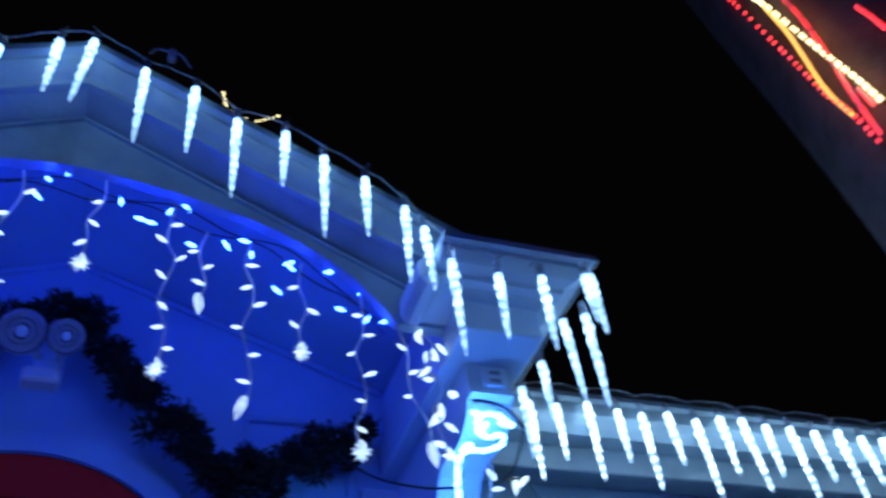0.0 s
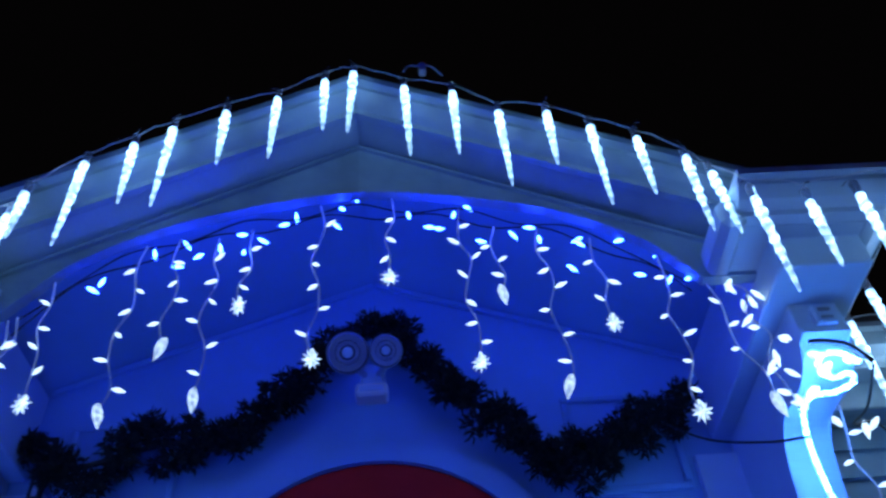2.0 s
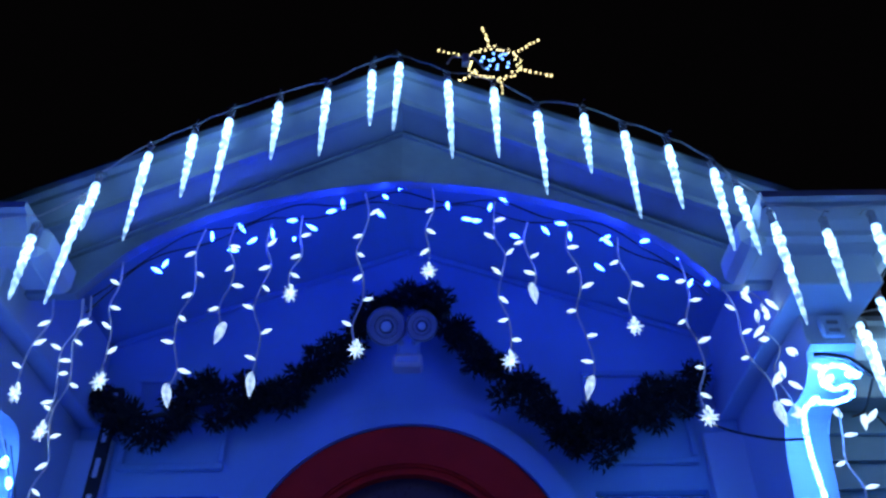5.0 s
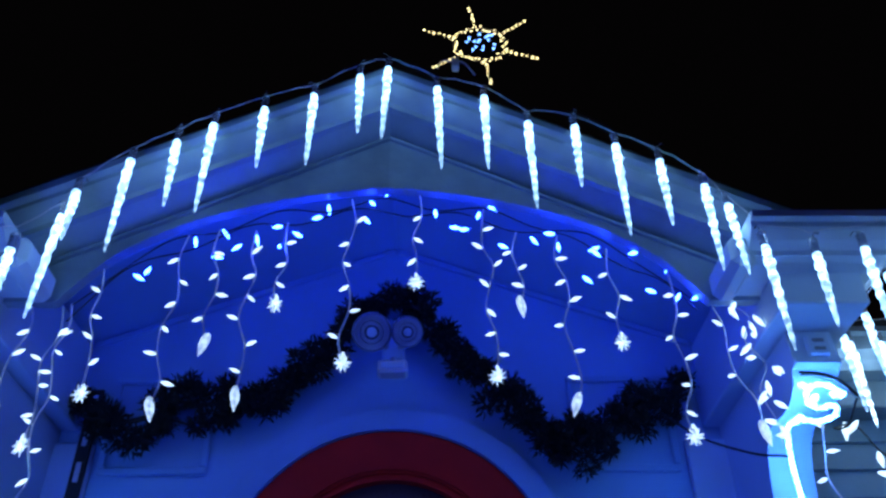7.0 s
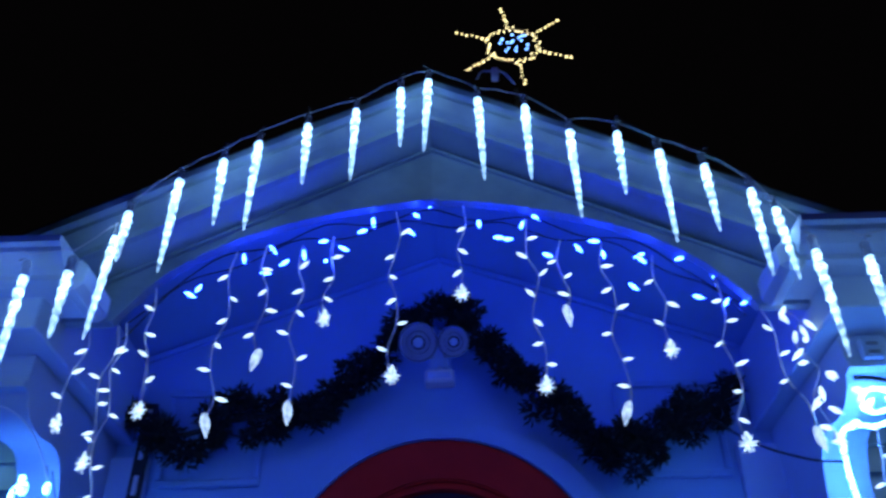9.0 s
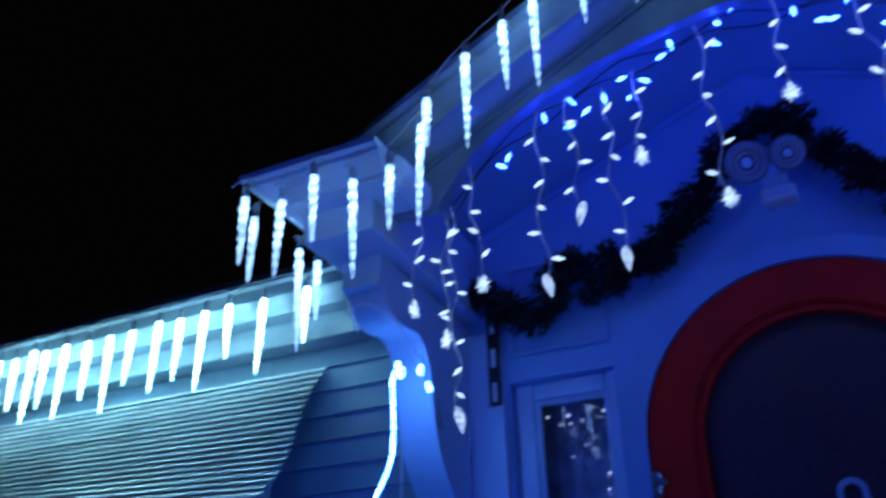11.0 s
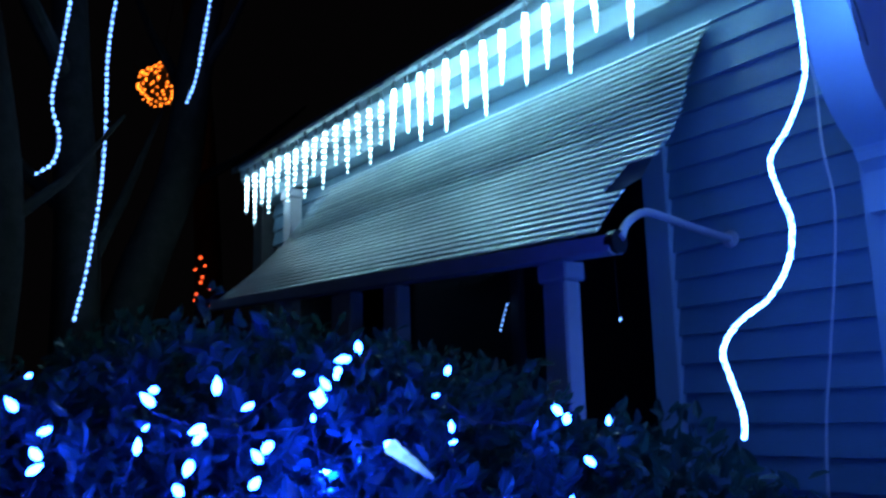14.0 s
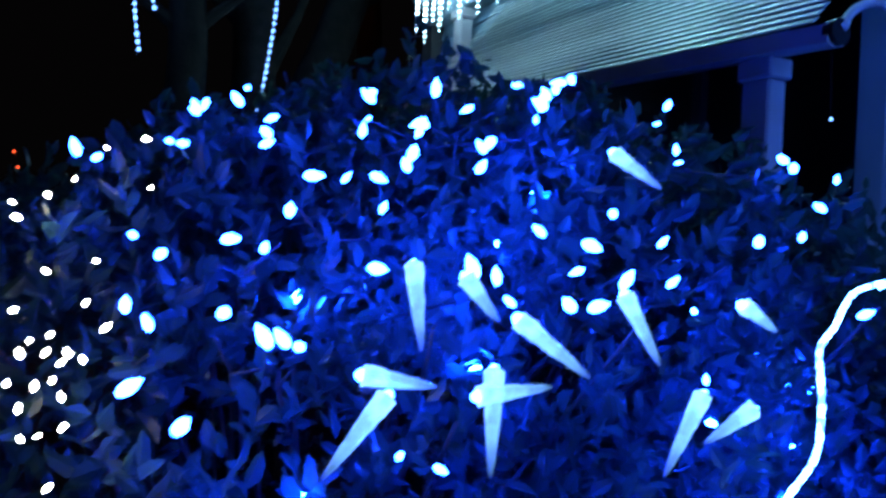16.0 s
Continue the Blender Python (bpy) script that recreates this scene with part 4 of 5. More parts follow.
# ---------------------------------------------------------------- hedge
HEDGE_BULBS = [
    (-1.273, 0.47, 1.66), (-1.294, 0.426, 1.647), (-1.226, 0.38, 1.603), (-1.193, 0.398, 1.598), (-1.144, 0.472, 1.609),
    (-1.129, 0.458, 1.596), (-1.12, 0.567, 1.636), (-1.087, 0.551, 1.612), (-1.077, 0.617, 1.63), (-1.048, 0.594, 1.604),
    (-1.016, 0.574, 1.574), (-0.995, 0.637, 1.578), (-1.015, 0.657, 1.601), (-1.086, 0.678, 1.662), (-1.032, 0.513, 1.558),
    (-1.031, 0.541, 1.569), (-1.053, 0.482, 1.563), (-0.983, 0.534, 1.529), (-1.011, 0.458, 1.521), (-1.006, 0.399, 1.496),
    (-1.037, 0.334, 1.494), (-1.015, 0.349, 1.478), (-0.976, 0.323, 1.434), (-0.953, 0.339, 1.422), (-0.945, 0.389, 1.437),
    (-0.913, 0.421, 1.414), (-0.909, 0.434, 1.415), (-0.916, 0.447, 1.414), (-0.95, 0.512, 1.48), (-0.918, 0.6, 1.476),
]
MORE_BULBS = [
    (-0.909, 0.616, 1.471), (-0.892, 0.624, 1.454), (-0.88, 0.693, 1.455), (-0.88, 0.677, 1.453), (-0.924, 0.75, 1.543),
    (-1.044, 0.747, 1.663), (-1.028, 0.723, 1.642), (-0.988, 0.881, 1.614), (-0.916, 0.936, 1.526), (-0.884, 0.785, 1.478),
    (-0.877, 1.046, 1.458), (-0.846, 0.802, 1.393), (-0.876, 0.878, 1.457), (-0.844, 0.531, 1.336), (-0.857, 0.507, 1.339),
    (-0.93, 0.316, 1.378), (-0.899, 0.352, 1.355), (-0.923, 1.009, 1.537), (-0.978, 0.428, 1.487), (-1.278, 0.298, 1.581),
    (-1.246, 0.318, 1.581), (-0.834, 0.838, 1.371), (-0.901, 0.701, 1.49), (-0.905, 0.79, 1.516), (-0.918, 0.711, 1.515),
    (-0.93, 0.676, 1.518), (-0.888, 0.734, 1.474), (-1.394, 0.506, 1.707), (-1.473, 0.467, 1.7), (-1.3, 0.426, 1.648),
]
TOP_BULBS = [
    (-1.187, 0.49, 1.639), (-1.158, 0.589, 1.667), (-1.076, 0.613, 1.628), (-1.129, 0.83, 1.72), (-1.079, 0.782, 1.691),
    (-1.028, 0.673, 1.62), (-1.052, 0.914, 1.671), (-0.965, 1.099, 1.579), (-1.025, 1.112, 1.632), (-1.19, 0.877, 1.747),
    (-1.099, 0.797, 1.701), (-1.062, 0.762, 1.678), (-1.041, 0.737, 1.658), (-1.174, 0.598, 1.68), (-1.081, 0.62, 1.639),
    (-1.146, 0.586, 1.662), (-1.124, 0.65, 1.674), (-1.107, 0.739, 1.699), (-1.0, 0.894, 1.626), (-1.038, 1.212, 1.628),
    (-1.052, 1.115, 1.655), (-1.1, 0.964, 1.701),
]
HEDGE_BULBS += MORE_BULBS + TOP_BULBS
HEDGE_ICICLES = [
    ((-0.944, 0.551, 1.481), (-0.899, 0.541, 1.414)), ((-0.879, 0.597, 1.4), (-0.84, 0.576, 1.326)), ((-0.879, 0.504, 1.381), (-0.865, 0.452, 1.326)), ((-0.865, 0.576, 1.383), (-0.861, 0.642, 1.39)), ((-0.89, 0.625, 1.442), (-0.86, 0.679, 1.397)),
    ((-0.887, 0.734, 1.466), (-0.855, 0.75, 1.408)), ((-0.993, 0.797, 1.612), (-0.957, 0.831, 1.576)), ((-0.843, 0.789, 1.383), (-0.824, 0.733, 1.322)), ((-0.839, 0.846, 1.37), (-0.835, 0.787, 1.344)), ((-0.897, 0.491, 1.395), (-0.881, 0.547, 1.388)),
    ((-0.88, 0.874, 1.463), (-0.87, 0.909, 1.439)), ((-0.923, 0.591, 1.474), (-0.899, 0.611, 1.439)),
]
NEAR = {}
for b in HEDGE_BULBS + [q for pair in HEDGE_ICICLES for q in pair]:
    b = Vector(b) + Vector((0.02, -0.008, 0.008))
    NEAR.setdefault((round(b.x * 10), round(b.y * 10), round(b.z * 10)), []).append(b)


def near_bulbs(p):
    i, j, k = (round(c * 10) for c in p)
    return [b for u in (-1, 0, 1) for v in (-1, 0, 1) for w in (-1, 0, 1) for b in NEAR.get((i + u, j + v, k + w), ())]


hedge = thing("hedge", "clipped broad-leaved garden hedge wound with blue lights", "hedge")
HC, HR = Vector((-1.85, 0.75, 0.8)), Vector((1.1, 1.2, 1.05))
hr = random.Random(2)


def hedge_point(scale):
    d = Vector((hr.gauss(0, 1), hr.gauss(0, 1), abs(hr.gauss(0, 1)) * (1 if hr.random() < 0.75 else -1)))
    k = (abs(d.x / HR.x) ** 3 + abs(d.y / HR.y) ** 3 + abs(d.z / HR.z) ** 3) ** (-1 / 3)
    return HC + d * k * scale, d.normalized()


verts, faces = [], []


def leaf(p, out, size):
    d = (out * 0.6 + Vector((hr.uniform(-1, 1), hr.uniform(-1, 1), hr.uniform(-0.5, 1)))).normalized()
    a = d.cross(Vector((hr.uniform(-1, 1), hr.uniform(-1, 1), hr.uniform(-1, 1)))).normalized()
    n = d.cross(a)
    i = len(verts)
    L, W = size, size * 0.25
    verts.extend([p, p + d * L * 0.35 + a * W + n * W * 0.35, p + d * L * 0.75 + a * W * 0.7 + n * W * 0.2, p + d * L - n * W * 0.3,
                  p + d * L * 0.75 - a * W * 0.7 + n * W * 0.2, p + d * L * 0.35 - a * W + n * W * 0.35, p + d * L * 0.5])
    faces.extend([(i, i + 1, i + 6), (i + 1, i + 2, i + 6), (i + 2, i + 3, i + 6), (i + 3, i + 4, i + 6), (i + 4, i + 5, i + 6), (i + 5, i, i + 6)])


def sheared(p):
    """The hedge falls away towards its open end."""
    return Vector((p.x, p.y, p.z - 0.4 * max(0, 0.75 - p.y) * max(0, min(1, (p.z - 0.8) / 0.8))))


def sprig(p, out):
    """A twig tip with a whorl of leaves."""
    axis = (out + Vector((hr.uniform(-0.6, 0.6), hr.uniform(-0.6, 0.6), hr.uniform(-0.2, 0.8)))).normalized()
    big = hr.uniform(0.75, 1.2)
    for k in range(hr.randint(5, 8)):
        side = axis.cross(Vector((hr.uniform(-1, 1), hr.uniform(-1, 1), hr.uniform(-1, 1)))).normalized()
        q = p - axis * 0.009 * k
        if all((q - b).length > 0.03 for b in near_bulbs(q)):
            leaf(q, axis * 0.75 + side * 0.9, hr.uniform(0.02, 0.036) * big)


for _ in range(17000):
    p, out = hedge_point(hr.uniform(0.8, 1.0))
    clump = noise.noise(p * 6.0) + 0.5 * noise.noise(p * 15.0)
    p = sheared(HC + (p - HC) * (0.985 + 0.05 * noise.noise(p * 4.0) + 0.03 * clump))
    if p.z < 0.35 or p.x < -2.75 or clump < -0.5:
        continue
    sprig(p, out)
me = bpy.data.meshes.new("leaves")
me.from_pydata(verts, [], faces)
me.materials.append(LEAF)
lv = new("leaves", me)
lv.parent = hedge
tagged(lv, "dense glossy dark green leaves", kind="stuff")
shrub = thing("shrub", "dark leafy shrub against the sided wall", "shrub")
verts, faces = [], []
for _ in range(7000):
    d = Vector((hr.gauss(0, 1), hr.gauss(0, 1), hr.gauss(0, 1))).normalized()
    p = Vector((-1.32, 1.66, 0.85)) + Vector((d.x * 0.46, d.y * 0.52, d.z * 0.78)) * hr.uniform(0.8, 1.0) * (1 + 0.12 * noise.noise(d * 3.0))
    if p.z > 0.4 and p.y < 2.3:
        leaf(p, d, hr.uniform(0.03, 0.055))
me = bpy.data.meshes.new("leaves")
me.from_pydata(verts, [], faces)
me.materials.append(LEAF)
lv = new("leaves", me)
lv.parent = shrub
tagged(lv, "dense dark green leaves", kind="stuff")
part("stem", tube([(-1.32, 1.66, 0.0), (-1.3, 1.64, 0.6), (-1.34, 1.68, 1.35)], 0.02, 7, taper=0.006), STEM, shrub)
bm = bmesh.new()
for _ in range(130):
    p, out = hedge_point(hr.uniform(0.85, 1.0))
    p = sheared(p)
    root = Vector((HC.x + (p.x - HC.x) * 0.45, HC.y + (p.y - HC.y) * 0.45, max(0.1, p.z - hr.uniform(0.3, 0.7))))
    mid = root.lerp(p, 0.55) + Vector((hr.uniform(-0.06, 0.06), hr.uniform(-0.06, 0.06), hr.uniform(-0.06, 0.06)))
    tube([root, mid, p], 0.006, 5, bm, 0.002)
st = part("twig_tangle", bm, STEM, hedge)
tagged(st, "tangled brown stems", kind="stuff")

HB_MESH = mesh_of("bulb", lathe([(0.003, 0.0), (0.0065, 0.005), (0.008, 0.012), (0.0072, 0.019), (0.004, 0.026), (0.0008, 0.031)], 7), HEDGEBULB)
hl = thing("hedge_lights", "blue-white cone bulbs scattered over the hedge, with hidden fill bulbs added inside", "string lights")
for p in HEDGE_BULBS:
    put_bulb(hl, Vector(p) + Vector((0.02, -0.008, 0.008)), HB_MESH, (hr.uniform(-1, 1), hr.uniform(-1, 1), hr.uniform(-0.6, 1)), scale=hr.uniform(0.3, 0.75))
for _ in range(60):
    p, out = hedge_point(1.0)
    p = sheared(p)
    if 1.0 < p.z < 1.55 and -2.2 < p.x < -0.7:
        put_bulb(hl, p, HB_MESH, (hr.uniform(-1, 1), hr.uniform(-1, 1), hr.uniform(-0.6, 1)), scale=hr.uniform(0.3, 0.75))
# unseen bulbs added inside the hedge lift its dark gaps to blue
FILL_MESH = HB_MESH.copy()
FILL_MESH.materials[0] = HEDGEFILL
for _ in range(700):
    p, out = hedge_point(hr.uniform(0.82, 0.94))
    p = sheared(p)
    if (1.08 < p.z < 1.48 and -1.1 < p.x < -0.7 and 0.42 < p.y < 1.15) or (1.4 < p.z < 1.62 and -1.15 < p.x and 0.62 < p.y < 1.02):
        put_bulb(hl, p, FILL_MESH, (hr.uniform(-1, 1), hr.uniform(-1, 1), hr.uniform(-0.6, 1)), scale=hr.uniform(0.4, 0.6))
for k in range(0, len(HEDGE_BULBS) - 1, 2):
    a, b = (Vector(HEDGE_BULBS[j]) + Vector((-0.03, 0.0, -0.015)) for j in (k, k + 1))
    if (a - b).length < 0.2:
        part("cord", tube([a, a.lerp(b, 0.5) + Vector((-0.02, 0, -0.02)), b], 0.0016, 5), WIRE_D, hl)
for a, b in HEDGE_ICICLES:
    a, b = Vector(a), Vector(b)
    L = (b - a).length
    orn = thing("hedge_ornament", "short glowing blue-white icicle ornament among the leaves", "icicle light", "icicle ornaments in the hedge")
    rows = [(0.0075 * (1 - t / 12) ** 0.7 + 0.0012, L * t / 12) for t in range(13)]
    bo = part("body", lathe(rows, 8, 0.1, hr), HEDGEICE, orn, "glowing textured body")
    orn.matrix_basis = Matrix.Translation(a + Vector((0.03, -0.012, 0.01))) @ (b - a).to_track_quat("Z", "Y").to_matrix().to_4x4()
    put_bulb(orn, Vector((0, 0, -0.006)), HB_MESH, (0, 0, 1), "bulb", 0.8)
warm_mesh = mesh_of("bulb", lathe([(0.003, 0.0), (0.006, 0.006), (0.006, 0.016), (0.001, 0.024)], 6), HEDGEWARM)
wl = thing("warm_lights", "warm white bulbs over the end of the hedge", "string lights")
WARM_BULBS = [
    (-0.959, 0.242, 1.407), (-0.935, 0.265, 1.389), (-0.909, 0.256, 1.354), (-0.9, 0.271, 1.36), (-0.97, 0.285, 1.44),
    (-0.948, 0.297, 1.423), (-1.013, 0.261, 1.462), (-0.948, 0.259, 1.404), (-0.937, 0.275, 1.405), (-0.991, 0.236, 1.433),
    (-0.909, 0.249, 1.351), (-0.881, 0.263, 1.325), (-0.937, 0.268, 1.399), (-0.937, 0.283, 1.405), (-1.011, 0.293, 1.475),
    (-1.103, 0.238, 1.505), (-0.925, 0.254, 1.383), (-0.913, 0.272, 1.377), (-0.922, 0.245, 1.368), (-1.23, 0.35, 1.606),
    (-1.225, 0.316, 1.589), (-0.937, 0.275, 1.405), (-1.133, 0.232, 1.52), (-1.142, 0.257, 1.533), (-1.151, 0.281, 1.548),
    (-1.085, 0.341, 1.542), (-0.959, 0.264, 1.419), (-0.935, 0.238, 1.385), (-0.959, 0.249, 1.415),
]
for p in WARM_BULBS:
    put_bulb(wl, Vector(p) + Vector((0.012, 0, 0.006)), warm_mesh, (hr.uniform(-1, 1), hr.uniform(-1, 1), hr.uniform(-1, 1)), scale=hr.uniform(0.22, 0.4))
ground_rope = thing("rope_light", "bright rope light curling down through the hedge", "rope light")
part("tube", beaded([(-0.89, 1.12, 1.50), (-0.841, 1.06, 1.505), (-0.831, 0.994, 1.491), (-0.813, 0.944, 1.457), (-0.803, 0.912, 1.436), (-0.786, 0.896, 1.396), (-0.771, 0.874, 1.349), (-0.762, 0.834, 1.32), (-0.77, 0.79, 1.27)], 0.0031, 0.012), ROPE, ground_rope, "glowing clear tube", smooth=True)

# ---------------------------------------------------------------- trees and far lights
trng = random.Random(9)


def tree(name, label, path, r0, r1, twigs):
    ob = thing(name, label, "tree")
    line_ = smooth_line(path, 6)
    part("trunk", tube(line_, r0, 12, taper=r1), BARK, ob, smooth=True)
    for k in range(twigs):
        a = line_[int(len(line_) * trng.uniform(0.45, 0.98))]
        d = Vector((trng.uniform(-1, 1), trng.uniform(-1, 1), trng.uniform(0.3, 1.2)))
        L = trng.uniform(0.7, 1.6)
        part("limb", tube([a, a + d * L * 0.5 + Vector((0, 0, 0.1)), a + d * L + Vector((0, 0, 0.35))], r1 * 0.6, 8, taper=0.01), BARK, ob)
    return ob


tree("tree", "dark bare garden tree wound with blue rope lights", [(-5.15, 1.35, 0), (-5.1, 1.42, 1.5), (-5.1, 1.40, 2.6), (-5.15, 1.3, 3.8), (-5.2, 1.2, 5.2)], 0.16, 0.09, 5)
tree("tree", "leaning dark garden tree beside the house", [(-5.3, 1.55, 0), (-5.25, 1.62, 1.7), (-5.2, 1.78, 2.5), (-5.2, 2.0, 3.2), (-5.25, 2.12, 4.2), (-5.28, 2.34, 5.4), (-5.3, 2.6, 6.6)], 0.17, 0.08, 4)
tree("tree", "forked dark garden tree near the hedge", [(-5.0, 0.85, 0), (-4.98, 0.95, 1.6), (-5.0, 1.0, 2.7), (-5.1, 0.85, 3.8), (-5.2, 0.6, 5.0)], 0.14, 0.07, 5)


TREE_DOT = mesh_of("bulb", lathe([(0.003, -0.016), (0.011, -0.01), (0.014, 0.0), (0.011, 0.01), (0.003, 0.016)], 6), TREEROPE)


def rope_run(label, pts, gap=0.036, size=0.72):
    ob = thing("rope_light", label, "rope light", "blue ropes in the trees")
    ln = smooth_line(pts, 40)
    part("cord", tube(ln[::8], 0.006 * size, 6), WIRE_W, ob)
    run = 1.0
    for a, b in zip(ln, ln[1:]):
        run += (b - a).length
        if run > gap:
            run = 0.0
            put_bulb(ob, b + Vector((0.008, 0, 0)), TREE_DOT, b - a, scale=trng.uniform(0.85, 1.1) * size)
    return ob


rope_run("blue rope light hanging down a tree trunk", [(-4.93, 1.37, 2.2), (-4.93, 1.42, 2.5), (-4.93, 1.46, 2.9), (-4.94, 1.47, 3.3), (-4.95, 1.46, 3.8), (-4.98, 1.52, 4.4), (-5.0, 1.6, 5.0)])
rope_run("blue rope light looping along a branch", [(-4.9, 1.12, 2.97), (-4.9, 1.20, 3.05), (-4.9, 1.22, 3.2), (-4.9, 1.17, 3.4), (-4.92, 1.2, 3.7), (-4.95, 1.25, 4.2)])
rope_run("blue rope light hanging from a thin branch", [(-4.8, 0.727, 2.52), (-4.8, 0.695, 2.72), (-4.8, 0.675, 2.94), (-4.8, 0.65, 3.17), (-4.82, 0.64, 3.5), (-4.85, 0.6, 3.9)])
rope_run("blue rope light hanging beside another from a branch", [(-4.8, 0.79, 2.75), (-4.8, 0.745, 2.94), (-4.8, 0.69, 3.15), (-4.82, 0.65, 3.4), (-4.85, 0.62, 3.9)])
# these bulbs stand in for a blue rope's reflection in the porch window
rope_run("short row of blue bulbs standing in for a reflection in the porch window", [(-2.80, 2.55, 2.0), (-2.775, 2.55, 2.054), (-2.75, 2.55, 2.105)], 0.022, 0.26)
drop = thing("string_lights", "single small bulb on a thin cord under the awning rail", "string lights")
part("cord", tube([(-1.519, 1.815, 2.05), (-1.519, 1.825, 1.88)], 0.0008, 4), WIRE_D, drop)
put_bulb(drop, Vector((-1.519, 1.825, 1.876)), TREE_DOT, (0, 0, 1), scale=0.25)
rope_run("blue rope light climbing the leaning trunk", [(-5.02, 1.96, 3.6), (-5.03, 2.02, 3.8), (-5.04, 2.075, 4.2), (-5.05, 2.13, 4.65)])
rope_run("blue rope light high on the leaning trunk", [(-5.05, 2.26, 4.97), (-5.05, 2.32, 5.16), (-5.05, 2.39, 5.48), (-5.05, 2.5, 6.05)])

DOT = lathe([(0.002, -0.018), (0.013, -0.011), (0.018, 0.0), (0.013, 0.011), (0.002, 0.018)], 7)
DOTM = {m.name: None for m in (ORANGE, YELL, PALEY, REDL)}


def dot_mesh(m):
    if DOTM.get(m.name) is None:
        DOTM[m.name] = mesh_of("bulb", lathe([(0.002, -0.018), (0.013, -0.011), (0.018, 0.0), (0.013, 0.011), (0.002, 0.018)], 7), m)
    return DOTM[m.name]


DOT.free()
for bc, big, count in ((Vector((-9.8, 3.29, 5.68)), 0.24, 130), (Vector((-9.5, 3.62, 5.66)), 0.13, 40)):
    ball = thing("light_ball", "round ball of orange bulbs hanging in a far tree", "light ball", "light balls in the far tree")
    part("cage", lathe([(big * r, big * z) for r, z in ((0.08, -0.95), (0.5, -0.8), (0.83, -0.42), (0.94, 0.0), (0.83, 0.42), (0.5, 0.8), (0.08, 0.95))], 10), BARK, ball).location = bc
    for k in range(count):
        z = 1 - 2 * (k + 0.5) / count
        a = k * 2.39996 + trng.uniform(-0.3, 0.3)
        r = math.sqrt(1 - z * z)
        put_bulb(ball, bc + Vector((r * math.cos(a), r * math.sin(a), z)) * big * trng.uniform(0.9, 1.12), dot_mesh(ORANGE), scale=trng.uniform(0.55, 1.0))
    part("hanger", tube([bc + Vector((0, 0, big * 0.8)), bc + Vector((-0.05, 0.25, 2.0))], 0.006, 5), WIRE_D, ball)
tree("tree", "far dark garden tree with a ball of orange bulbs", [(-10.6, 4.4, 0), (-10.5, 4.3, 3.0), (-10.3, 4.0, 5.8), (-9.85, 3.54, 7.68), (-9.6, 3.2, 9.0)], 0.22, 0.07, 4)
for cx, cy, cz, n, spread in ((-9.9, 3.95, 3.35, 9, 0.22), (-9.6, 3.20, 2.59, 3, 0.12), (-12, 1.3, 2.9, 5, 0.15), (-12.0, 0.2, 2.15, 7, 0.45)):
    far_l = thing("far_lights", "cluster of orange bulbs on a distant shrub", "string lights", "far orange lights")
    pts = [Vector((cx + trng.uniform(-spread, spread) * 0.4, cy + trng.uniform(-spread, spread) * 0.6, cz + (k / n - 0.5) * 3 * spread)) for k in range(n)]
    part("cord", tube([Vector((cx, cy, 0))] + pts, 0.006, 5), WIRE_D, far_l)
    for p in pts:
        put_bulb(far_l, p, dot_mesh(FARRED), scale=trng.uniform(0.6, 1.2))

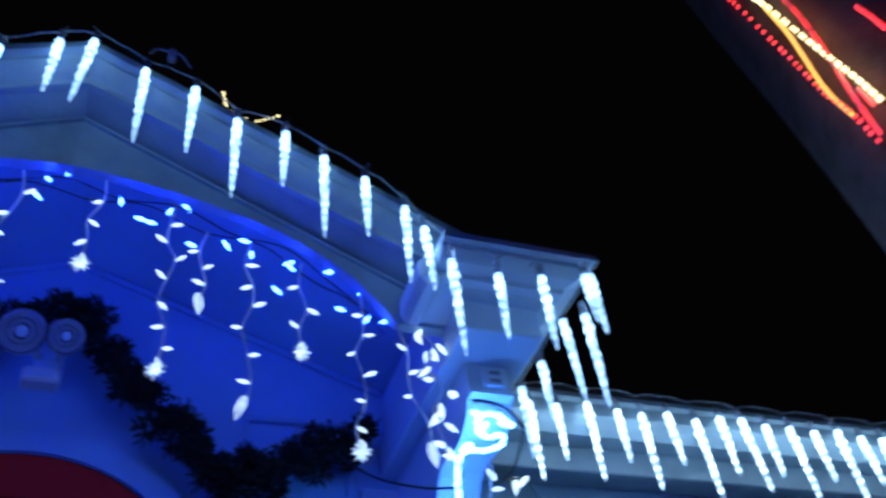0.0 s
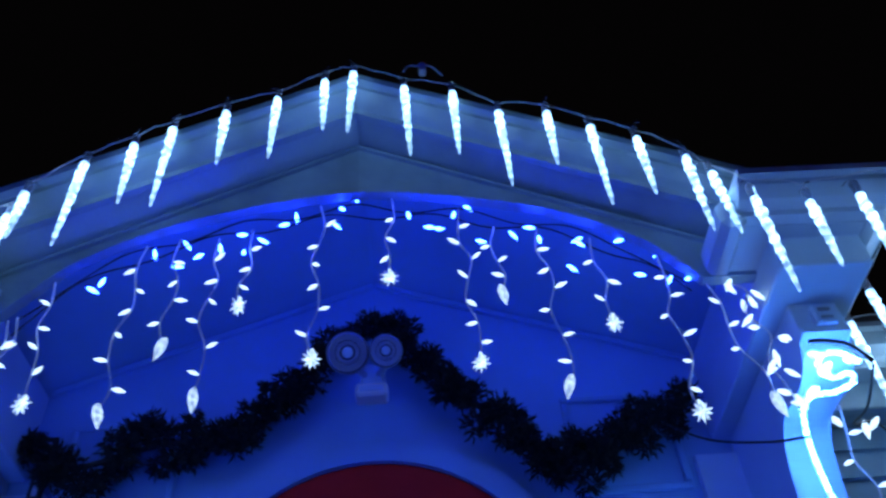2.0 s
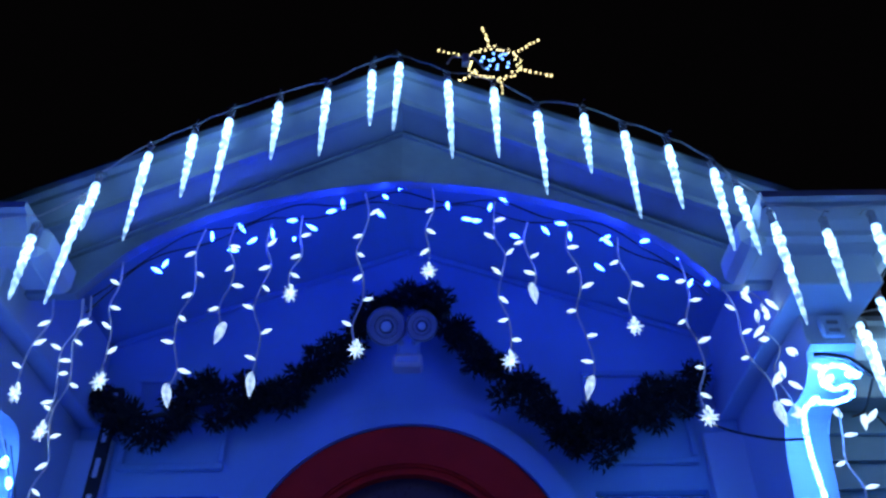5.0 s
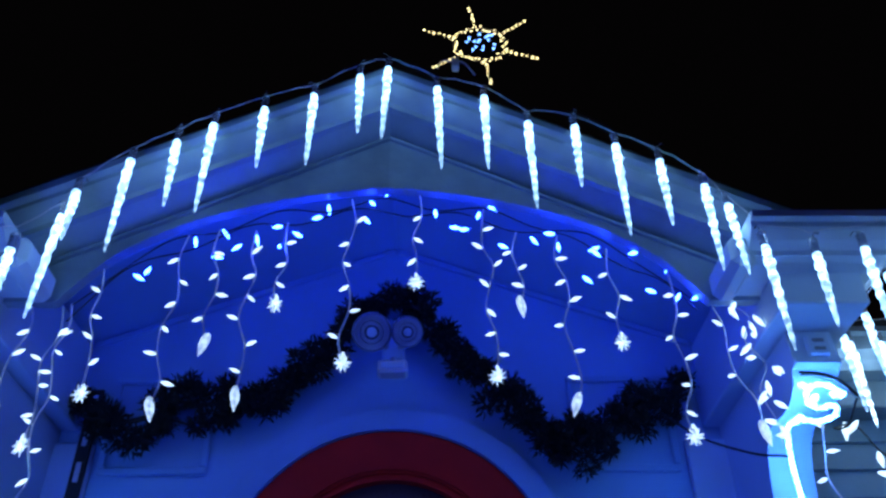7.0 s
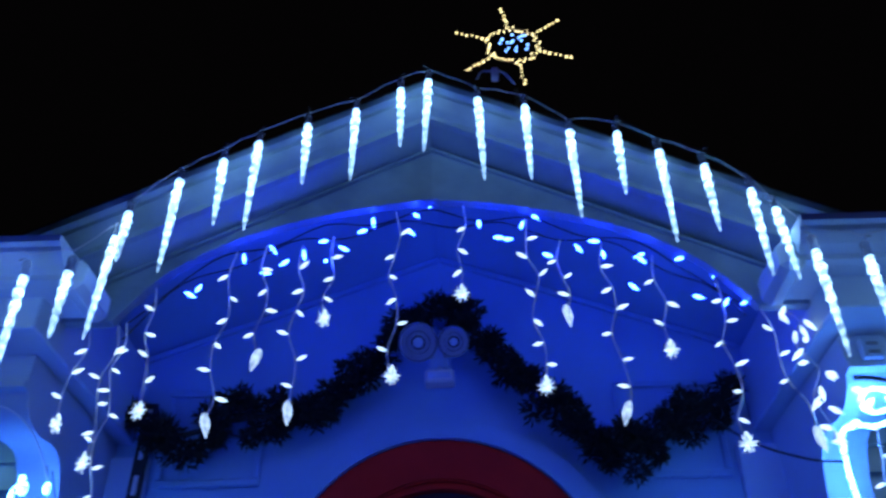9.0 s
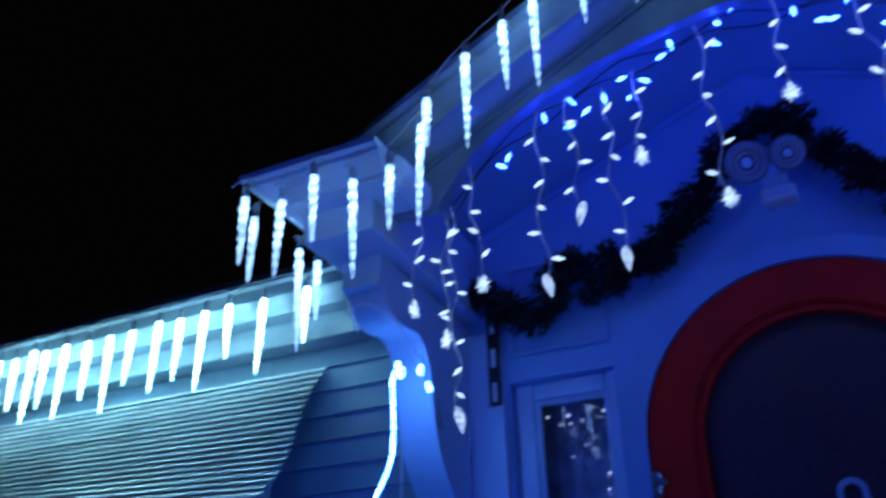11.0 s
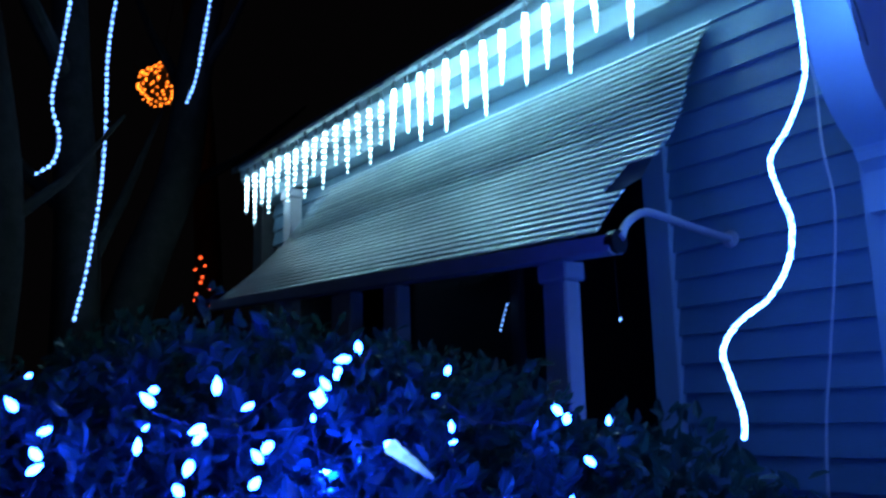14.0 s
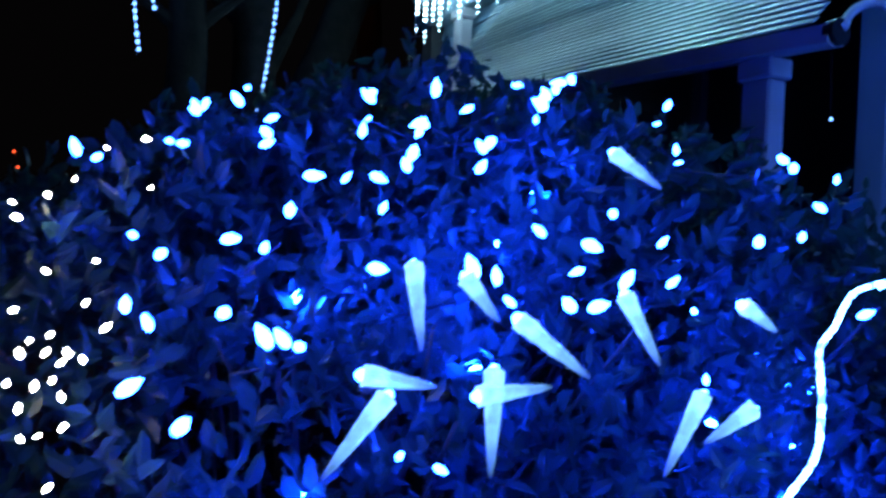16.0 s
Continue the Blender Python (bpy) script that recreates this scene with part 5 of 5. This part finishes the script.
# thick trunk with red and yellow strings beyond the far side of the hood
trunk_ = tree("tree", "thick brown tree trunk wound with red and yellow light strings", [(2.55, 1.05, 0), (2.53, 1.07, 1.6), (2.517, 1.06, 3.2), (2.47, 1.17, 4.8), (2.45, 1.3, 6.5)], 0.47, 0.43, 0)
trunk_.children[0].data.materials[0] = PALEBARK
for label, m, dots, pts in (
    ("red string of bulbs on the tree trunk", REDL, 34, [(2.059, 1.281, 4.338), (2.054, 1.266, 4.248), (2.043, 1.229, 3.957), (2.038, 1.203, 3.749), (2.034, 1.181, 3.566), (2.031, 1.151, 3.415), (2.03, 1.134, 3.243)]),
    ("warm yellow string of bulbs on the tree trunk", PALEY, 40, [(2.037, 1.201, 4.188), (2.032, 1.166, 4.031), (2.03, 1.131, 3.799), (2.03, 1.104, 3.632), (2.032, 1.08, 3.483), (2.033, 1.064, 3.349)]),
    ("red rope light on the tree trunk", REDL, 0, [(2.03, 1.109, 4.025), (2.03, 1.099, 3.848), (2.03, 1.104, 3.632), (2.03, 1.115, 3.502), (2.03, 1.12, 3.388), (2.03, 1.121, 3.287)]),
    ("red rope light on the tree trunk", REDL, 0, [(2.057, 0.965, 3.705), (2.06, 0.956, 3.639), (2.063, 0.949, 3.559)]),
    ("yellow rope light on the tree trunk", YELL, 0, [(2.033, 1.174, 4.045), (2.032, 1.163, 3.867), (2.032, 1.167, 3.727), (2.033, 1.172, 3.597), (2.032, 1.167, 3.505), (2.031, 1.15, 3.4)]),
    ("short red rope light on the tree trunk", REDL, 0, [(2.031, 1.097, 3.464), (2.031, 1.091, 3.415), (2.031, 1.089, 3.374)]),
):
    pts = [Vector(p) + Vector((-0.02, -0.02, 0)) for p in pts]
    ob = thing("light_string", label, "string lights", "strings on the tree trunk")
    ln = smooth_line(pts, 20)
    part("cord", tube(ln, 0.006 if not dots else 0.003, 6), m if not dots else WIRE_D, ob)
    for k in range(dots):
        put_bulb(ob, ln[int(k * (len(ln) - 1) / dots)], dot_mesh(m), scale=0.45)

# star on the roof
star = thing("roof_star", "six-rayed yellow light star with a pale ring on a roof mast", "light star")
sc_ = Vector((0.573, 4.83, 7.57))
part("mast", tube([(0.573, 4.86, 4.1), (0.573, 4.86, 7.05)], 0.015, 6), BLACK, star)
u_ = Vector((0, 0.05, 1.0))
r_ = Vector((1, 0, 0))
part("ring", tube([sc_ + (r_ * math.cos(k * math.tau / 32) * 0.235 + u_ * math.sin(k * math.tau / 32) * 0.235) for k in range(33)], 0.006, 5), BLACK, star)
for k in range(46):
    a = k * math.tau / 46
    put_bulb(star, sc_ + (r_ * math.cos(a) * 0.235 + u_ * math.sin(a) * 0.235) * trng.uniform(0.85, 1.1), dot_mesh(PALEY), scale=0.55)
for k in range(18):
    put_bulb(star, sc_ + (r_ * trng.uniform(-0.13, 0.13) + u_ * trng.uniform(-0.08, 0.16)), TREE_DOT, scale=0.8)
for k in range(6):
    a = math.radians(98 + 60 * k)
    e0, e1 = (sc_ + (r_ * math.cos(a) + u_ * math.sin(a)) * q for q in (0.24, 0.53))
    part("ray", tube([e0, e1], 0.005, 5), BLACK, star)
    for j in range(7):
        put_bulb(star, e0.lerp(e1, j / 6) + Vector((trng.uniform(-0.008, 0.008), 0, trng.uniform(-0.008, 0.008))), dot_mesh(PALEY), scale=trng.uniform(0.45, 0.75))
